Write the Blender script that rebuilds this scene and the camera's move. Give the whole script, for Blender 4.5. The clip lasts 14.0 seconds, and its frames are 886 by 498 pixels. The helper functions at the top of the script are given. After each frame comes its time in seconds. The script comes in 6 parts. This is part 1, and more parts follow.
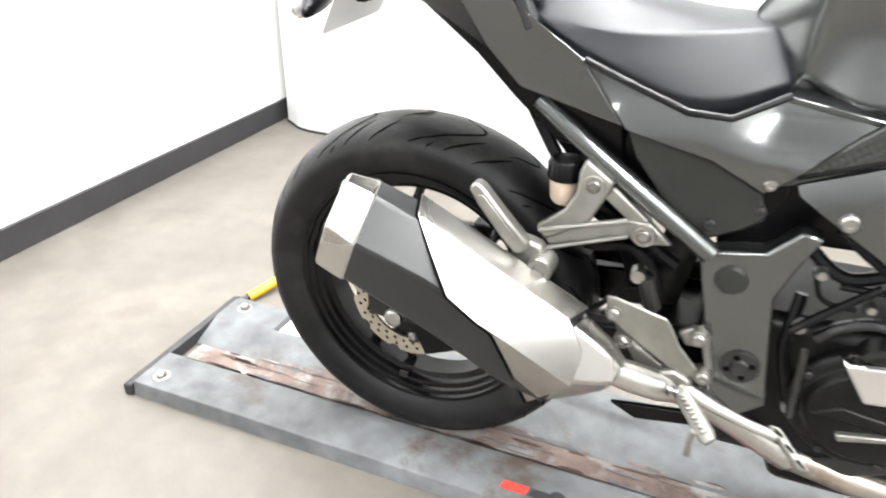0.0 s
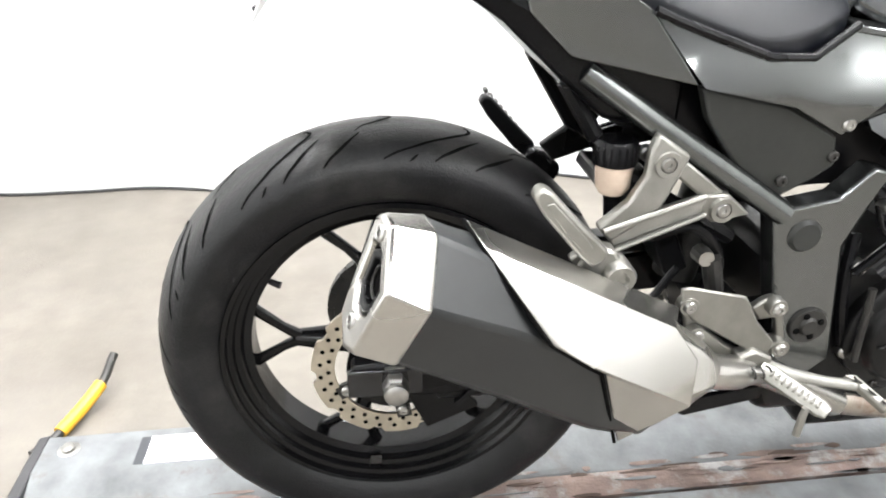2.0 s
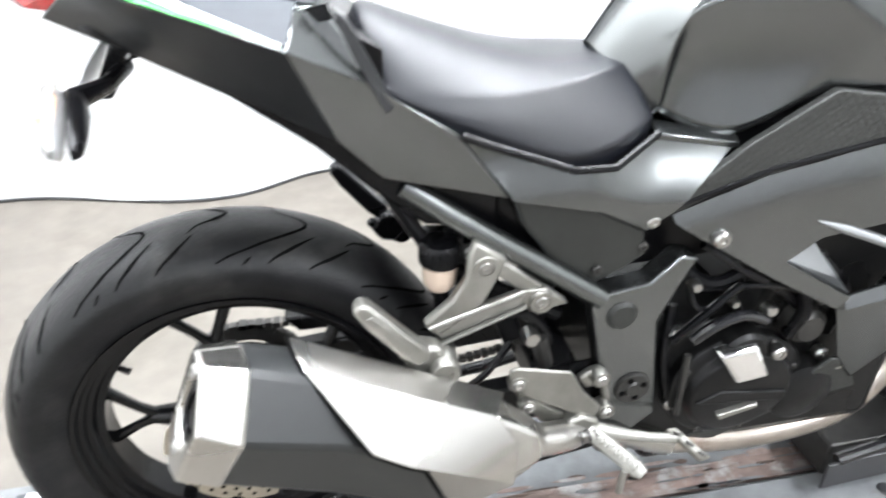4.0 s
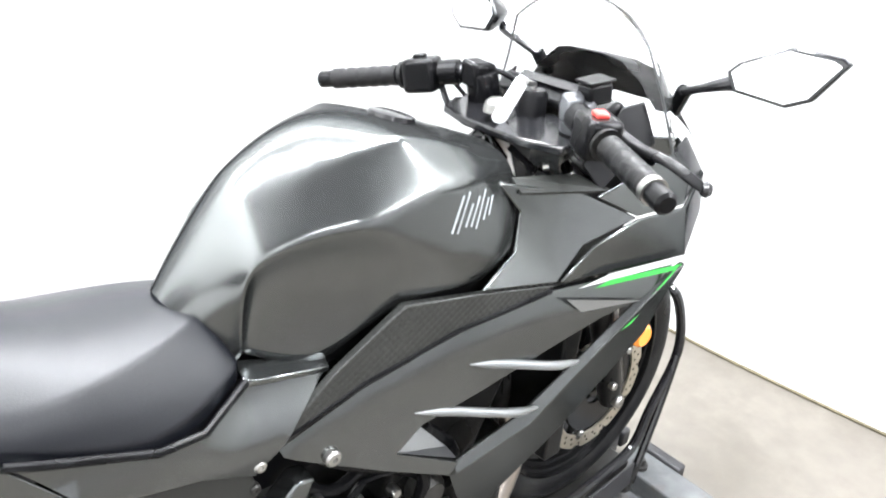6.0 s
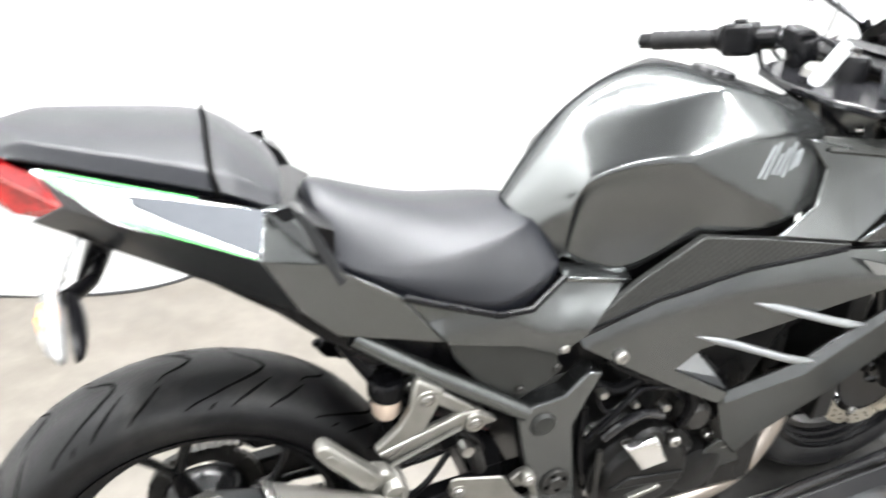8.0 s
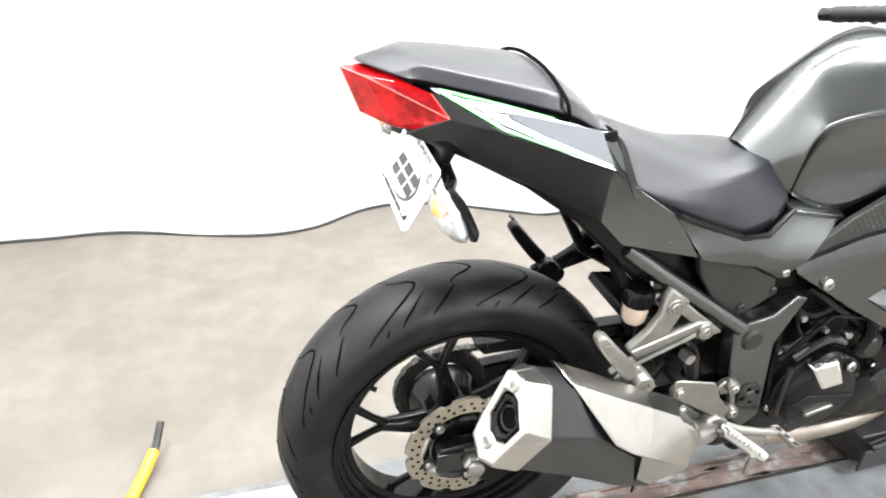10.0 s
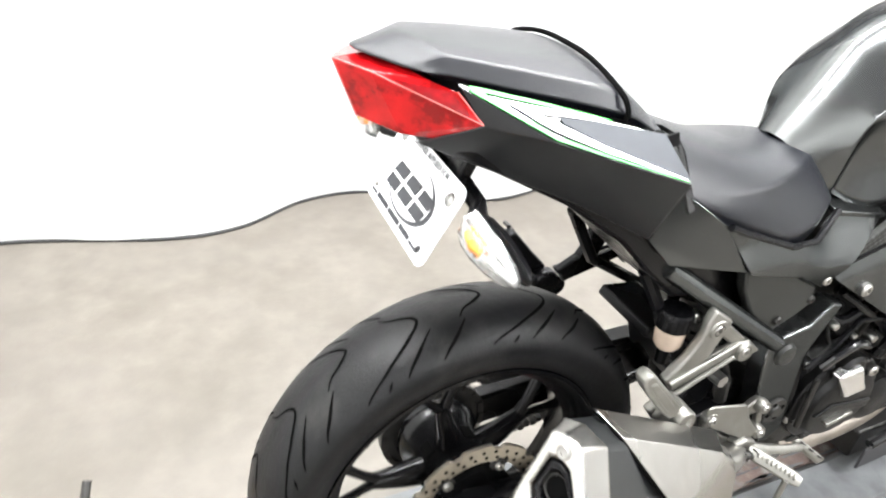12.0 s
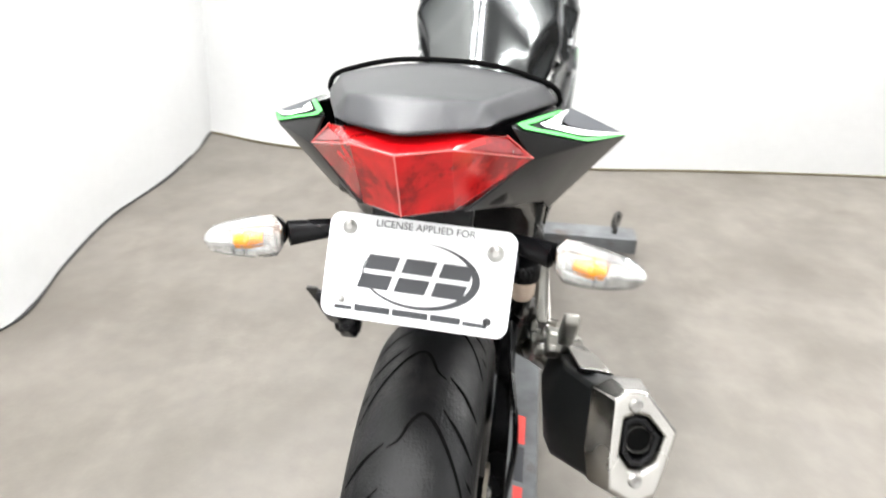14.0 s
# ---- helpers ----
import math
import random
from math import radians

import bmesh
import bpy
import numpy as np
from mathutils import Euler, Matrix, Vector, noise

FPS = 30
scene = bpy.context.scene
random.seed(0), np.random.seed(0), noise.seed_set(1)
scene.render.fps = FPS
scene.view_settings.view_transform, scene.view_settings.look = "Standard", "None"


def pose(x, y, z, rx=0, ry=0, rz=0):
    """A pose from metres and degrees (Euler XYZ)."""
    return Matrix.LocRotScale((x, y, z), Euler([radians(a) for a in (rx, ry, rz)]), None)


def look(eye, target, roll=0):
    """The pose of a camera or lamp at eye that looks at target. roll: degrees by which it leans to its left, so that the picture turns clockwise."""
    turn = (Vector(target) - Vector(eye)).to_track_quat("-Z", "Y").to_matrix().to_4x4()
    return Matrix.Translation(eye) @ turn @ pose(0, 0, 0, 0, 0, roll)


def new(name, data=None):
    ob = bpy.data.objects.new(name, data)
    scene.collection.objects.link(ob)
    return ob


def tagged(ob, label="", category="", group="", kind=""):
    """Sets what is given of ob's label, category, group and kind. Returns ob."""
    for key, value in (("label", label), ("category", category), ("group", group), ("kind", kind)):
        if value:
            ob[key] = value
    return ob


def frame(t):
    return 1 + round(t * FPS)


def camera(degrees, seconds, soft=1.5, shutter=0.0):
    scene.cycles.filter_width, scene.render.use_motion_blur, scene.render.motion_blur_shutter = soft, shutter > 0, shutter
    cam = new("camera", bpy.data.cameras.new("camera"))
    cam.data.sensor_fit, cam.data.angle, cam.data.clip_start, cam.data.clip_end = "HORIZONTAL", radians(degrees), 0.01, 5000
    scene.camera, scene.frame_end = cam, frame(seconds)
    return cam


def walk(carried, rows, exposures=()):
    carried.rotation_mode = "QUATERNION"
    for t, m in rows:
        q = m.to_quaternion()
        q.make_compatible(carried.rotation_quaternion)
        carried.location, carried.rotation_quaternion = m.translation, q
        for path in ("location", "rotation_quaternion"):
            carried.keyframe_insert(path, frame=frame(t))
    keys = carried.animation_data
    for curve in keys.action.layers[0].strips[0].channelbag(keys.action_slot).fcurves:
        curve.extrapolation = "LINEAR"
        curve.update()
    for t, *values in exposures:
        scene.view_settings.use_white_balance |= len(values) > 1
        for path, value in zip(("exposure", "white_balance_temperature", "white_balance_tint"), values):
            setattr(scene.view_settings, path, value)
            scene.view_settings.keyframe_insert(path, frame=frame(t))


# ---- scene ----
cam = camera(63.88, 14.0, 1.9, 0.5)
PATH = [
    (0, (0.4542, -1.0058, 0.9863), (0.0449, -0.0318, 0.4173), 0.30),
    (0.5, (0.2945, -0.9270, 0.9658), (-0.0478, 0.0662, 0.3857), -0.99),
    (1, (0.1293, -0.8945, 0.9612), (-0.0108, 0.1474, 0.3825), -0.29),
    (1.5, (0.0038, -0.8643, 0.9217), (0.0744, 0.2013, 0.3744), -0.34),
    (2, (-0.0160, -0.8339, 0.8957), (0.0982, 0.2241, 0.3410), -0.49),
    (2.2, (-0.0205, -0.8307, 0.8926), (0.1011, 0.2244, 0.3340), -0.54),
    (4.3, (0.1717, -0.7785, 1.0964), (0.4309, 0.2069, 0.4625), 0.95),
    (4.5, (0.2135, -0.7543, 1.1126), (0.5290, 0.2238, 0.4930), 0.61),
    (5, (0.2479, -0.7366, 1.1528), (0.8078, 0.1297, 0.5397), 3.84),
    (5.5, (0.2519, -0.7220, 1.2110), (0.9536, 0.0823, 0.6626), 4.91),
    (6, (0.2371, -0.7126, 1.2424), (0.9629, 0.0882, 0.7209), 4.70),
    (6.5, (0.2059, -0.7128, 1.2689), (0.9346, 0.1025, 0.7747), 4.42),
    (7, (0.1423, -0.7246, 1.2703), (0.8325, 0.1107, 0.7547), 4.34),
    (7.5, (0.0980, -0.7545, 1.2563), (0.6536, 0.1495, 0.6959), 3.65),
    (8, (0.0659, -0.8349, 1.2483), (0.4270, 0.1545, 0.6734), 2.13),
    (8.5, (-0.0342, -0.8669, 1.2448), (0.2331, 0.1433, 0.6548), 1.84),
    (9, (-0.2001, -0.9040, 1.2317), (0.0905, 0.0987, 0.6400), 1.76),
    (9.2, (-0.2593, -0.9062, 1.2363), (0.0485, 0.0886, 0.6399), 2.54),
    (11.5, (-0.3881, -0.8145, 1.2081), (-0.0175, 0.1524, 0.6016), 6.09),
    (12, (-0.3971, -0.6584, 1.1860), (0.0748, 0.2455, 0.5535), 6.14),
    (12.5, (-0.3771, -0.4043, 1.1920), (0.2278, 0.3769, 0.5109), 3.32),
    (13, (-0.4495, -0.1733, 1.1446), (0.4588, 0.2663, 0.4952), 2.87),
    (13.2, (-0.5007, -0.1285, 1.1657), (0.4823, 0.1586, 0.5401), 4.50),
    (13.3, (-0.5286, -0.1193, 1.1726), (0.4746, 0.1323, 0.5640), 3.56),
    (13.5, (-0.5830, -0.1249, 1.1763), (0.4229, 0.1546, 0.5846), -0.08),
    (13.7, (-0.6158, -0.1312, 1.1715), (0.4037, 0.1092, 0.5861), 0.69),
    (14, (-0.6777, -0.0978, 1.1609), (0.3680, 0.0321, 0.5867), 1.55),
]
walk(cam, [(t, look(eye, target, roll)) for t, eye, target, roll in PATH], [(0, 0.0, 6600, 10), (2.2, 0.0, 6550, 10), (4.5, 0.0, 6200, 10), (5.5, 0.0, 6300, 10), (7, 0.0, 6400, 10), (9.2, 0.0, 6550, 10), (11.5, -0.05, 6550, 10), (12.5, -0.20, 6550, 10), (14, -0.58, 6600, 10)])

# ---- world, lamps ----
world = bpy.data.worlds.new("world")
scene.world = world
world.use_nodes = True
world.node_tree.nodes["Background"].inputs[0].default_value = (0.8, 0.85, 1.0, 1)
world.node_tree.nodes["Background"].inputs[1].default_value = 0.05
LAMP_POWER = 118.0
CEILING = 3.1


# ---- materials ----
def material(name, color, rough=0.5, metal=0.0, spots=0.0, scale=20.0, bump=0.0, bump_scale=200.0,
             coat=0.0, transmission=0.0, alpha=1.0, rough_spread=0.0, spec=0.5, stain=None, stain_scale=3.0, stain_at=0.6, stain_soft=0.12):
    """A surface with grain at two scales: fine spots and wider stains, and a fine relief."""
    m = bpy.data.materials.new(name)
    m.use_nodes = True
    t = m.node_tree
    n, link = t.nodes, t.links.new
    b = n["Principled BSDF"]
    b.inputs["Base Color"].default_value = (*color, 1)
    b.inputs["Roughness"].default_value = rough
    b.inputs["Metallic"].default_value = metal
    b.inputs["Specular IOR Level"].default_value = spec
    b.inputs["Coat Weight"].default_value = coat
    b.inputs["Coat Roughness"].default_value = 0.08
    b.inputs["Transmission Weight"].default_value = transmission
    b.inputs["Alpha"].default_value = alpha
    co = n.new("ShaderNodeTexCoord")
    last = None
    if spots:
        fine = n.new("ShaderNodeTexNoise")
        fine.inputs["Scale"].default_value = scale
        fine.inputs["Detail"].default_value = 6
        link(co.outputs["Object"], fine.inputs["Vector"])
        wide = n.new("ShaderNodeTexNoise")
        wide.inputs["Scale"].default_value = scale * 0.17
        wide.inputs["Detail"].default_value = 3
        link(co.outputs["Object"], wide.inputs["Vector"])
        add = n.new("ShaderNodeMath")
        add.operation = "ADD"
        link(fine.outputs["Fac"], add.inputs[0])
        link(wide.outputs["Fac"], add.inputs[1])
        ramp = n.new("ShaderNodeMapRange")
        ramp.inputs["From Min"].default_value = 0.7
        ramp.inputs["From Max"].default_value = 1.3
        ramp.inputs["To Min"].default_value = 1 - spots
        ramp.inputs["To Max"].default_value = 1 + spots
        link(add.outputs[0], ramp.inputs["Value"])
        mul = n.new("ShaderNodeVectorMath")
        mul.operation = "SCALE"
        mul.inputs[0].default_value = color
        link(ramp.outputs["Result"], mul.inputs["Scale"])
        last = mul.outputs["Vector"]
        if rough_spread:
            rr = n.new("ShaderNodeMapRange")
            rr.inputs["From Min"].default_value = 0.3
            rr.inputs["From Max"].default_value = 0.7
            rr.inputs["To Min"].default_value = max(0.02, rough - rough_spread)
            rr.inputs["To Max"].default_value = min(1, rough + rough_spread)
            link(wide.outputs["Fac"], rr.inputs["Value"])
            link(rr.outputs["Result"], b.inputs["Roughness"])
    if stain:
        big = n.new("ShaderNodeTexNoise")
        big.inputs["Scale"].default_value = stain_scale
        big.inputs["Detail"].default_value = 8
        big.inputs["Roughness"].default_value = 0.65
        link(co.outputs["Object"], big.inputs["Vector"])
        edge = n.new("ShaderNodeMapRange")
        edge.inputs["From Min"].default_value = stain_at
        edge.inputs["From Max"].default_value = stain_at + stain_soft
        link(big.outputs["Fac"], edge.inputs["Value"])
        mix = n.new("ShaderNodeMix")
        mix.data_type = "RGBA"
        link(edge.outputs["Result"], mix.inputs["Factor"])
        if last:
            link(last, mix.inputs["A"])
        else:
            mix.inputs["A"].default_value = (*color, 1)
        mix.inputs["B"].default_value = (*stain, 1)
        last = mix.outputs["Result"]
    if last:
        link(last, b.inputs["Base Color"])
    if bump:
        tex = n.new("ShaderNodeTexNoise")
        tex.inputs["Scale"].default_value = bump_scale
        tex.inputs["Detail"].default_value = 4
        link(co.outputs["Object"], tex.inputs["Vector"])
        bp = n.new("ShaderNodeBump")
        bp.inputs["Strength"].default_value = bump
        bp.inputs["Distance"].default_value = 0.002
        link(tex.outputs["Fac"], bp.inputs["Height"])
        link(bp.outputs["Normal"], b.inputs["Normal"])
    return m


paint = material("matte_grey_paint", (0.142, 0.148, 0.147), 0.205, 0.93, 0.02, 400, 0.015, 1500, spec=0.4)
paint.node_tree.nodes["Principled BSDF"].inputs["Specular Tint"].default_value = (0.12, 0.12, 0.13, 1)
tank_paint = paint
# lighter copy of the body paint, for places that catch the light
lit_paint = material("lit_grey_paint", (0.30, 0.31, 0.315), 0.30, 0.9, 0.03, 300)
black_plastic = material("black_plastic", (0.0030, 0.0030, 0.0035), 0.28, 0, 0.25, 30, 0.08, 700, rough_spread=0.1, spec=0.17)
gloss_black = material("gloss_black", (0.008, 0.008, 0.009), 0.18, 0, 0.2, 20, rough_spread=0.08)
tail_black = material("dark_satin_plastic", (0.010, 0.0105, 0.0110), 0.34, 0.0, 0.15, 60, 0.06, 700, spec=0.30)
grain_plastic = material("dark_grained_plastic", (0.016, 0.017, 0.0155), 0.42, 0, 0.15, 90, 0.3, 600, spec=0.35)
vinyl = material("seat_vinyl", (0.0042, 0.0049, 0.0072), 0.34, 0, 0.08, 40, 0.22, 900, rough_spread=0.03, spec=0.40)
rubber = material("tyre_rubber", (0.0060, 0.0060, 0.0064), 0.42, 0, 0.45, 25, 0.35, 350, rough_spread=0.16, spec=0.22,
                  stain=(0.026, 0.0252, 0.0235), stain_scale=9, stain_at=0.53, stain_soft=0.25)
# near-black that paints the shade in grooves, holes and gaps; also the seat piping
shade_and_trim_black = material("shade_and_trim_black", (0.002, 0.002, 0.002), 0.95, spec=0.05)
wheel_black = material("wheel_black", (0.003, 0.003, 0.0033), 0.20, 0, 0.3, 30, rough_spread=0.05, spec=0.22)
aluminium = material("cast_aluminium", (0.25, 0.245, 0.225), 0.42, 0.9, 0.15, 40, 0.25, 500, rough_spread=0.1)
steel = material("brushed_steel", (0.47, 0.46, 0.435), 0.27, 1.0, 0.10, 25, 0.04, 400, rough_spread=0.08)
disc_steel = material("disc_steel", (0.50, 0.46, 0.38), 0.36, 1.0, 0.15, 70, rough_spread=0.08)
clamp_grey = material("cast_clamp_grey", (0.15, 0.155, 0.165), 0.36, 0.85, 0.15, 60, 0.1, 400)
chrome = material("chrome", (0.75, 0.75, 0.75), 0.12, 1.0)
bolt_steel = material("bolt_steel", (0.36, 0.355, 0.34), 0.3, 1.0, 0.2, 60)
shield = material("dark_heat_shield", (0.0095, 0.0105, 0.0108), 0.40, 0, 0.15, 60, 0.08, 700)
pipe_steel = material("heated_pipe_steel", (0.40, 0.36, 0.32), 0.34, 1.0, 0.25, 14, 0.05, 200,
                      stain=(0.20, 0.12, 0.08), stain_scale=7, stain_at=0.55)
engine_black = material("engine_black", (0.006, 0.006, 0.006), 0.34, 0.2, 0.4, 35, 0.2, 300, rough_spread=0.12, spec=0.2)
dark_metal = material("dark_metal", (0.035, 0.034, 0.032), 0.45, 0.6, 0.3, 40, 0.2, 300)
red_lens = material("red_lens", (0.42, 0.004, 0.006), 0.18, 0, 0.25, 60, coat=0.3, spec=0.3, stain=(0.20, 0.001, 0.002), stain_scale=17, stain_at=0.48, stain_soft=0.06)
lens_glint = material("lens_glint", (0.60, 0.14, 0.13), 0.2, coat=0.5)
deep_red = material("deep_red_lens", (0.17, 0.002, 0.004), 0.16, 0, 0.35, 120, coat=0.5, spec=0.4)
clear_lens = material("clear_lens", (0.95, 0.96, 0.96), 0.03, 0, transmission=0.97)
amber = material("amber_plastic", (0.80, 0.26, 0.02), 0.25, 0, 0.1, 60, coat=0.6)
reflector_silver = material("lamp_reflector", (0.62, 0.62, 0.61), 0.25, 0.85, 0.4, 90)
plate_white = material("plate_white", (0.78, 0.79, 0.80), 0.35, 0, 0.04, 20)
plate_print = material("plate_print", (0.025, 0.027, 0.032), 0.4)
decal_white = material("decal_white", (0.72, 0.74, 0.74), 0.4, 0.1)
decal_silver = material("decal_silver", (0.34, 0.36, 0.37), 0.4, 0.5)
decal_dark = material("decal_dark", (0.022, 0.025, 0.030), 0.5, 0.2, 0.1, 60, spec=0.25)
decal_green = material("decal_green", (0.03, 0.42, 0.05), 0.4)
decal_red = material("decal_red", (0.65, 0.05, 0.04), 0.4)
fluid = material("brake_fluid", (0.50, 0.40, 0.32), 0.25, 0, 0.15, 60, coat=0.4)
screen_plastic = material("windscreen_plastic", (0.97, 0.98, 0.98), 0.03, 0, transmission=1.0)
screen_plastic.node_tree.nodes["Principled BSDF"].inputs["IOR"].default_value = 1.02
screen_rim = material("windscreen_edge", (0.05, 0.052, 0.052), 0.30)
mirror_glass = material("mirror_glass", (0.92, 0.93, 0.93), 0.02, 1.0)
yellow = material("yellow_grip", (0.55, 0.30, 0.015), 0.45, 0, 0.12, 60)
lift_grey = material("galvanised_grey", (0.112, 0.117, 0.120), 0.62, 0.0, 0.38, 20, 0.25, 150, rough_spread=0.12, spec=0.28,
                     stain=(0.075, 0.058, 0.047), stain_scale=6, stain_at=0.56)
rust = material("rusty_channel", (0.14, 0.10, 0.085), 0.6, 0.2, 0.45, 30, 0.4, 200,
                stain=(0.24, 0.235, 0.23), stain_scale=16, stain_at=0.5)
dark_rust = material("dark_rust", (0.045, 0.028, 0.020), 0.8, 0, 0.4, 40)
concrete = material("concrete", (0.118, 0.107, 0.091), 0.50, 0, 0.15, 16, 0.20, 120, rough_spread=0.16,
                    stain=(0.090, 0.080, 0.066), stain_scale=3.7, stain_at=0.45, stain_soft=0.24)
cloth = material("white_cloth", (0.86, 0.86, 0.85), 0.9, 0, 0.02, 30, 0.1, 500)
wall_paint = material("white_wall_paint", (0.84, 0.84, 0.83), 0.7, 0, 0.03, 12, 0.05, 120)
base_black = material("black_baseboard", (0.022, 0.022, 0.024), 0.45, 0, 0.2, 20)
# grey of the unseen right wall, chosen to keep flank reflections dim
dimming_wall = material("dimming_wall_grey", (0.30, 0.30, 0.305), 0.7, 0, 0.05, 10)
ceiling_white = material("ceiling_grey", (0.07, 0.07, 0.075), 0.8, 0, 0.1, 8)
lamp_white = material("lamp_white", (0.75, 0.75, 0.75), 0.5)


# the relief panel: rows of small diamonds pressed into the plastic
relief = material("diamond_relief_plastic", (0.030, 0.031, 0.029), 0.40, 0.3, 0.1, 90)
n_, l_ = relief.node_tree.nodes, relief.node_tree.links.new
turn_a, turn_b, cells, dent, where = n_.new("ShaderNodeMapping"), n_.new("ShaderNodeMapping"), n_.new("ShaderNodeTexVoronoi"), n_.new("ShaderNodeBump"), n_.new("ShaderNodeTexCoord")
turn_a.inputs["Rotation"].default_value = (radians(-90), 0, 0)
turn_b.inputs["Rotation"].default_value = (0, 0, radians(52))
turn_b.inputs["Scale"].default_value = (1, 1, 1)
cells.voronoi_dimensions = "2D"
cells.inputs["Scale"].default_value = 120
cells.inputs["Randomness"].default_value = 0.0
dent.inputs["Strength"].default_value = 0.55
dent.inputs["Distance"].default_value = 0.003
l_(where.outputs["Object"], turn_a.inputs["Vector"])
l_(turn_a.outputs["Vector"], turn_b.inputs["Vector"])
l_(turn_b.outputs["Vector"], cells.inputs["Vector"])
l_(cells.outputs["Distance"], dent.inputs["Height"])
l_(dent.outputs["Normal"], n_["Principled BSDF"].inputs["Normal"])

dark_hem = material("dark_hem", (0.02, 0.02, 0.02), 0.8, 0, 0.3, 60)
tan_hem = material("tan_hem", (0.10, 0.085, 0.05), 0.8, 0, 0.3, 60)


def glow(name, color, strength):
    m = bpy.data.materials.new(name)
    m.use_nodes = True
    b = m.node_tree.nodes["Principled BSDF"]
    b.inputs["Emission Color"].default_value = (*color, 1)
    b.inputs["Emission Strength"].default_value = strength
    return m


tube_glow = glow("lit_diffuser", (0.97, 0.985, 1.0), 9.0)


# ---- mesh helpers ----
def place(ob, parent):
    if parent:
        ob.parent = parent
        bpy.context.view_layer.update()
        ob.matrix_parent_inverse = parent.matrix_world.inverted()


def part(name, bm, mat, parent, label="", angle=35, bevel=0.0, subsurf=0):
    """Links a bmesh as one mesh under a thing or a part."""
    bmesh.ops.recalc_face_normals(bm, faces=bm.faces)
    me = bpy.data.meshes.new(name)
    bm.to_mesh(me)
    bm.free()
    me.materials.append(mat)
    me.polygons.foreach_set("use_smooth", [True] * len(me.polygons))
    if not subsurf:
        me.set_sharp_from_angle(angle=radians(angle))
    ob = new(name, me)
    place(ob, parent)
    if bevel:
        mod = ob.modifiers.new("bevel", "BEVEL")
        mod.width, mod.segments, mod.limit_method, mod.angle_limit = bevel, 2, "ANGLE", radians(28)
    if subsurf:
        mod = ob.modifiers.new("subsurf", "SUBSURF")
        mod.levels = mod.render_levels = subsurf
    if label:
        ob["label"] = label
    return ob


def thing(name, x, y, z, label, category, group=""):
    ob = new(name)
    ob.location = (x, y, z)
    ob.empty_display_size = 0.1
    bpy.context.view_layer.update()
    return tagged(ob, label, category, group)


def box(bm, lo, hi):
    v = [bm.verts.new((x, y, z)) for x in (lo[0], hi[0]) for y in (lo[1], hi[1]) for z in (lo[2], hi[2])]
    for f in ((0, 1, 3, 2), (4, 6, 7, 5), (0, 4, 5, 1), (2, 3, 7, 6), (0, 2, 6, 4), (1, 5, 7, 3)):
        bm.faces.new([v[i] for i in f])


def boxed(lo, hi):
    bm = bmesh.new()
    box(bm, lo, hi)
    return bm


def plate(bm, points, thick):
    """A slab: a polygon of (x, y, z) made thick by the given (x, y, z) shift."""
    a = [bm.verts.new(p) for p in points]
    b = [bm.verts.new(Vector(p) + Vector(thick)) for p in points]
    bm.faces.new(a)
    bm.faces.new(b[::-1])
    for i in range(len(a)):
        j = (i + 1) % len(a)
        bm.faces.new((a[i], a[j], b[j], b[i]))


def slab(points, thick):
    bm = bmesh.new()
    plate(bm, points, thick)
    return bm


def side(outline, y, thick):
    """A slab in a plane across the bike: outline of (x, z); y a number or a function of x and z; it grows towards the middle."""
    f = y if callable(y) else (lambda x, z: y)
    pts = [(x, f(x, z), z) for x, z in outline]
    s = 1 if pts[0][1] < 0 else -1
    return slab(pts, (0, s * thick, 0))


def sheet(outline, y, thick, step=0.022):
    """A curved panel: an outline of (x, z) cut into small cells, each corner set out by y(x, z); it grows towards the middle."""
    bm = bmesh.new()
    bm.faces.new([bm.verts.new((px, 0, pz)) for px, pz in outline])
    for axis, k in ((Vector((1, 0, 0)), 0), (Vector((0, 0, 1)), 1)):
        lo, hi = min(p[k] for p in outline), max(p[k] for p in outline)
        for q in np.arange(lo + step, hi - step * 0.3, step):
            bmesh.ops.bisect_plane(bm, geom=bm.verts[:] + bm.edges[:] + bm.faces[:], plane_co=axis * q, plane_no=axis)
    for v in bm.verts:
        v.co.y = y(v.co.x, v.co.z)
    s = 1 if y(*outline[0]) < 0 else -1
    made = bmesh.ops.extrude_face_region(bm, geom=bm.faces[:])
    bmesh.ops.translate(bm, vec=(0, s * thick, 0), verts=[g for g in made["geom"] if isinstance(g, bmesh.types.BMVert)])
    return bm


def ease(q):
    q = min(1, max(0, q))
    return q * q * (3 - 2 * q)


def shell(points, faces, thick):
    """A faceted sheet made thick inwards."""
    bm = bmesh.new()
    v = [bm.verts.new(p) for p in points]
    fs = [bm.faces.new([v[i] for i in f]) for f in faces]
    bmesh.ops.recalc_face_normals(bm, faces=fs)
    bmesh.ops.solidify(bm, geom=fs, thickness=thick)
    return bm


def ring_frames(points):
    pts = [Vector(p) for p in points]
    up = None
    out = []
    for i, p in enumerate(pts):
        d = (pts[min(i + 1, len(pts) - 1)] - pts[max(i - 1, 0)]).normalized()
        if up is None:
            up = d.orthogonal().normalized()
        up = (up - d * up.dot(d)).normalized()
        out.append((p, up, d.cross(up)))
    return out


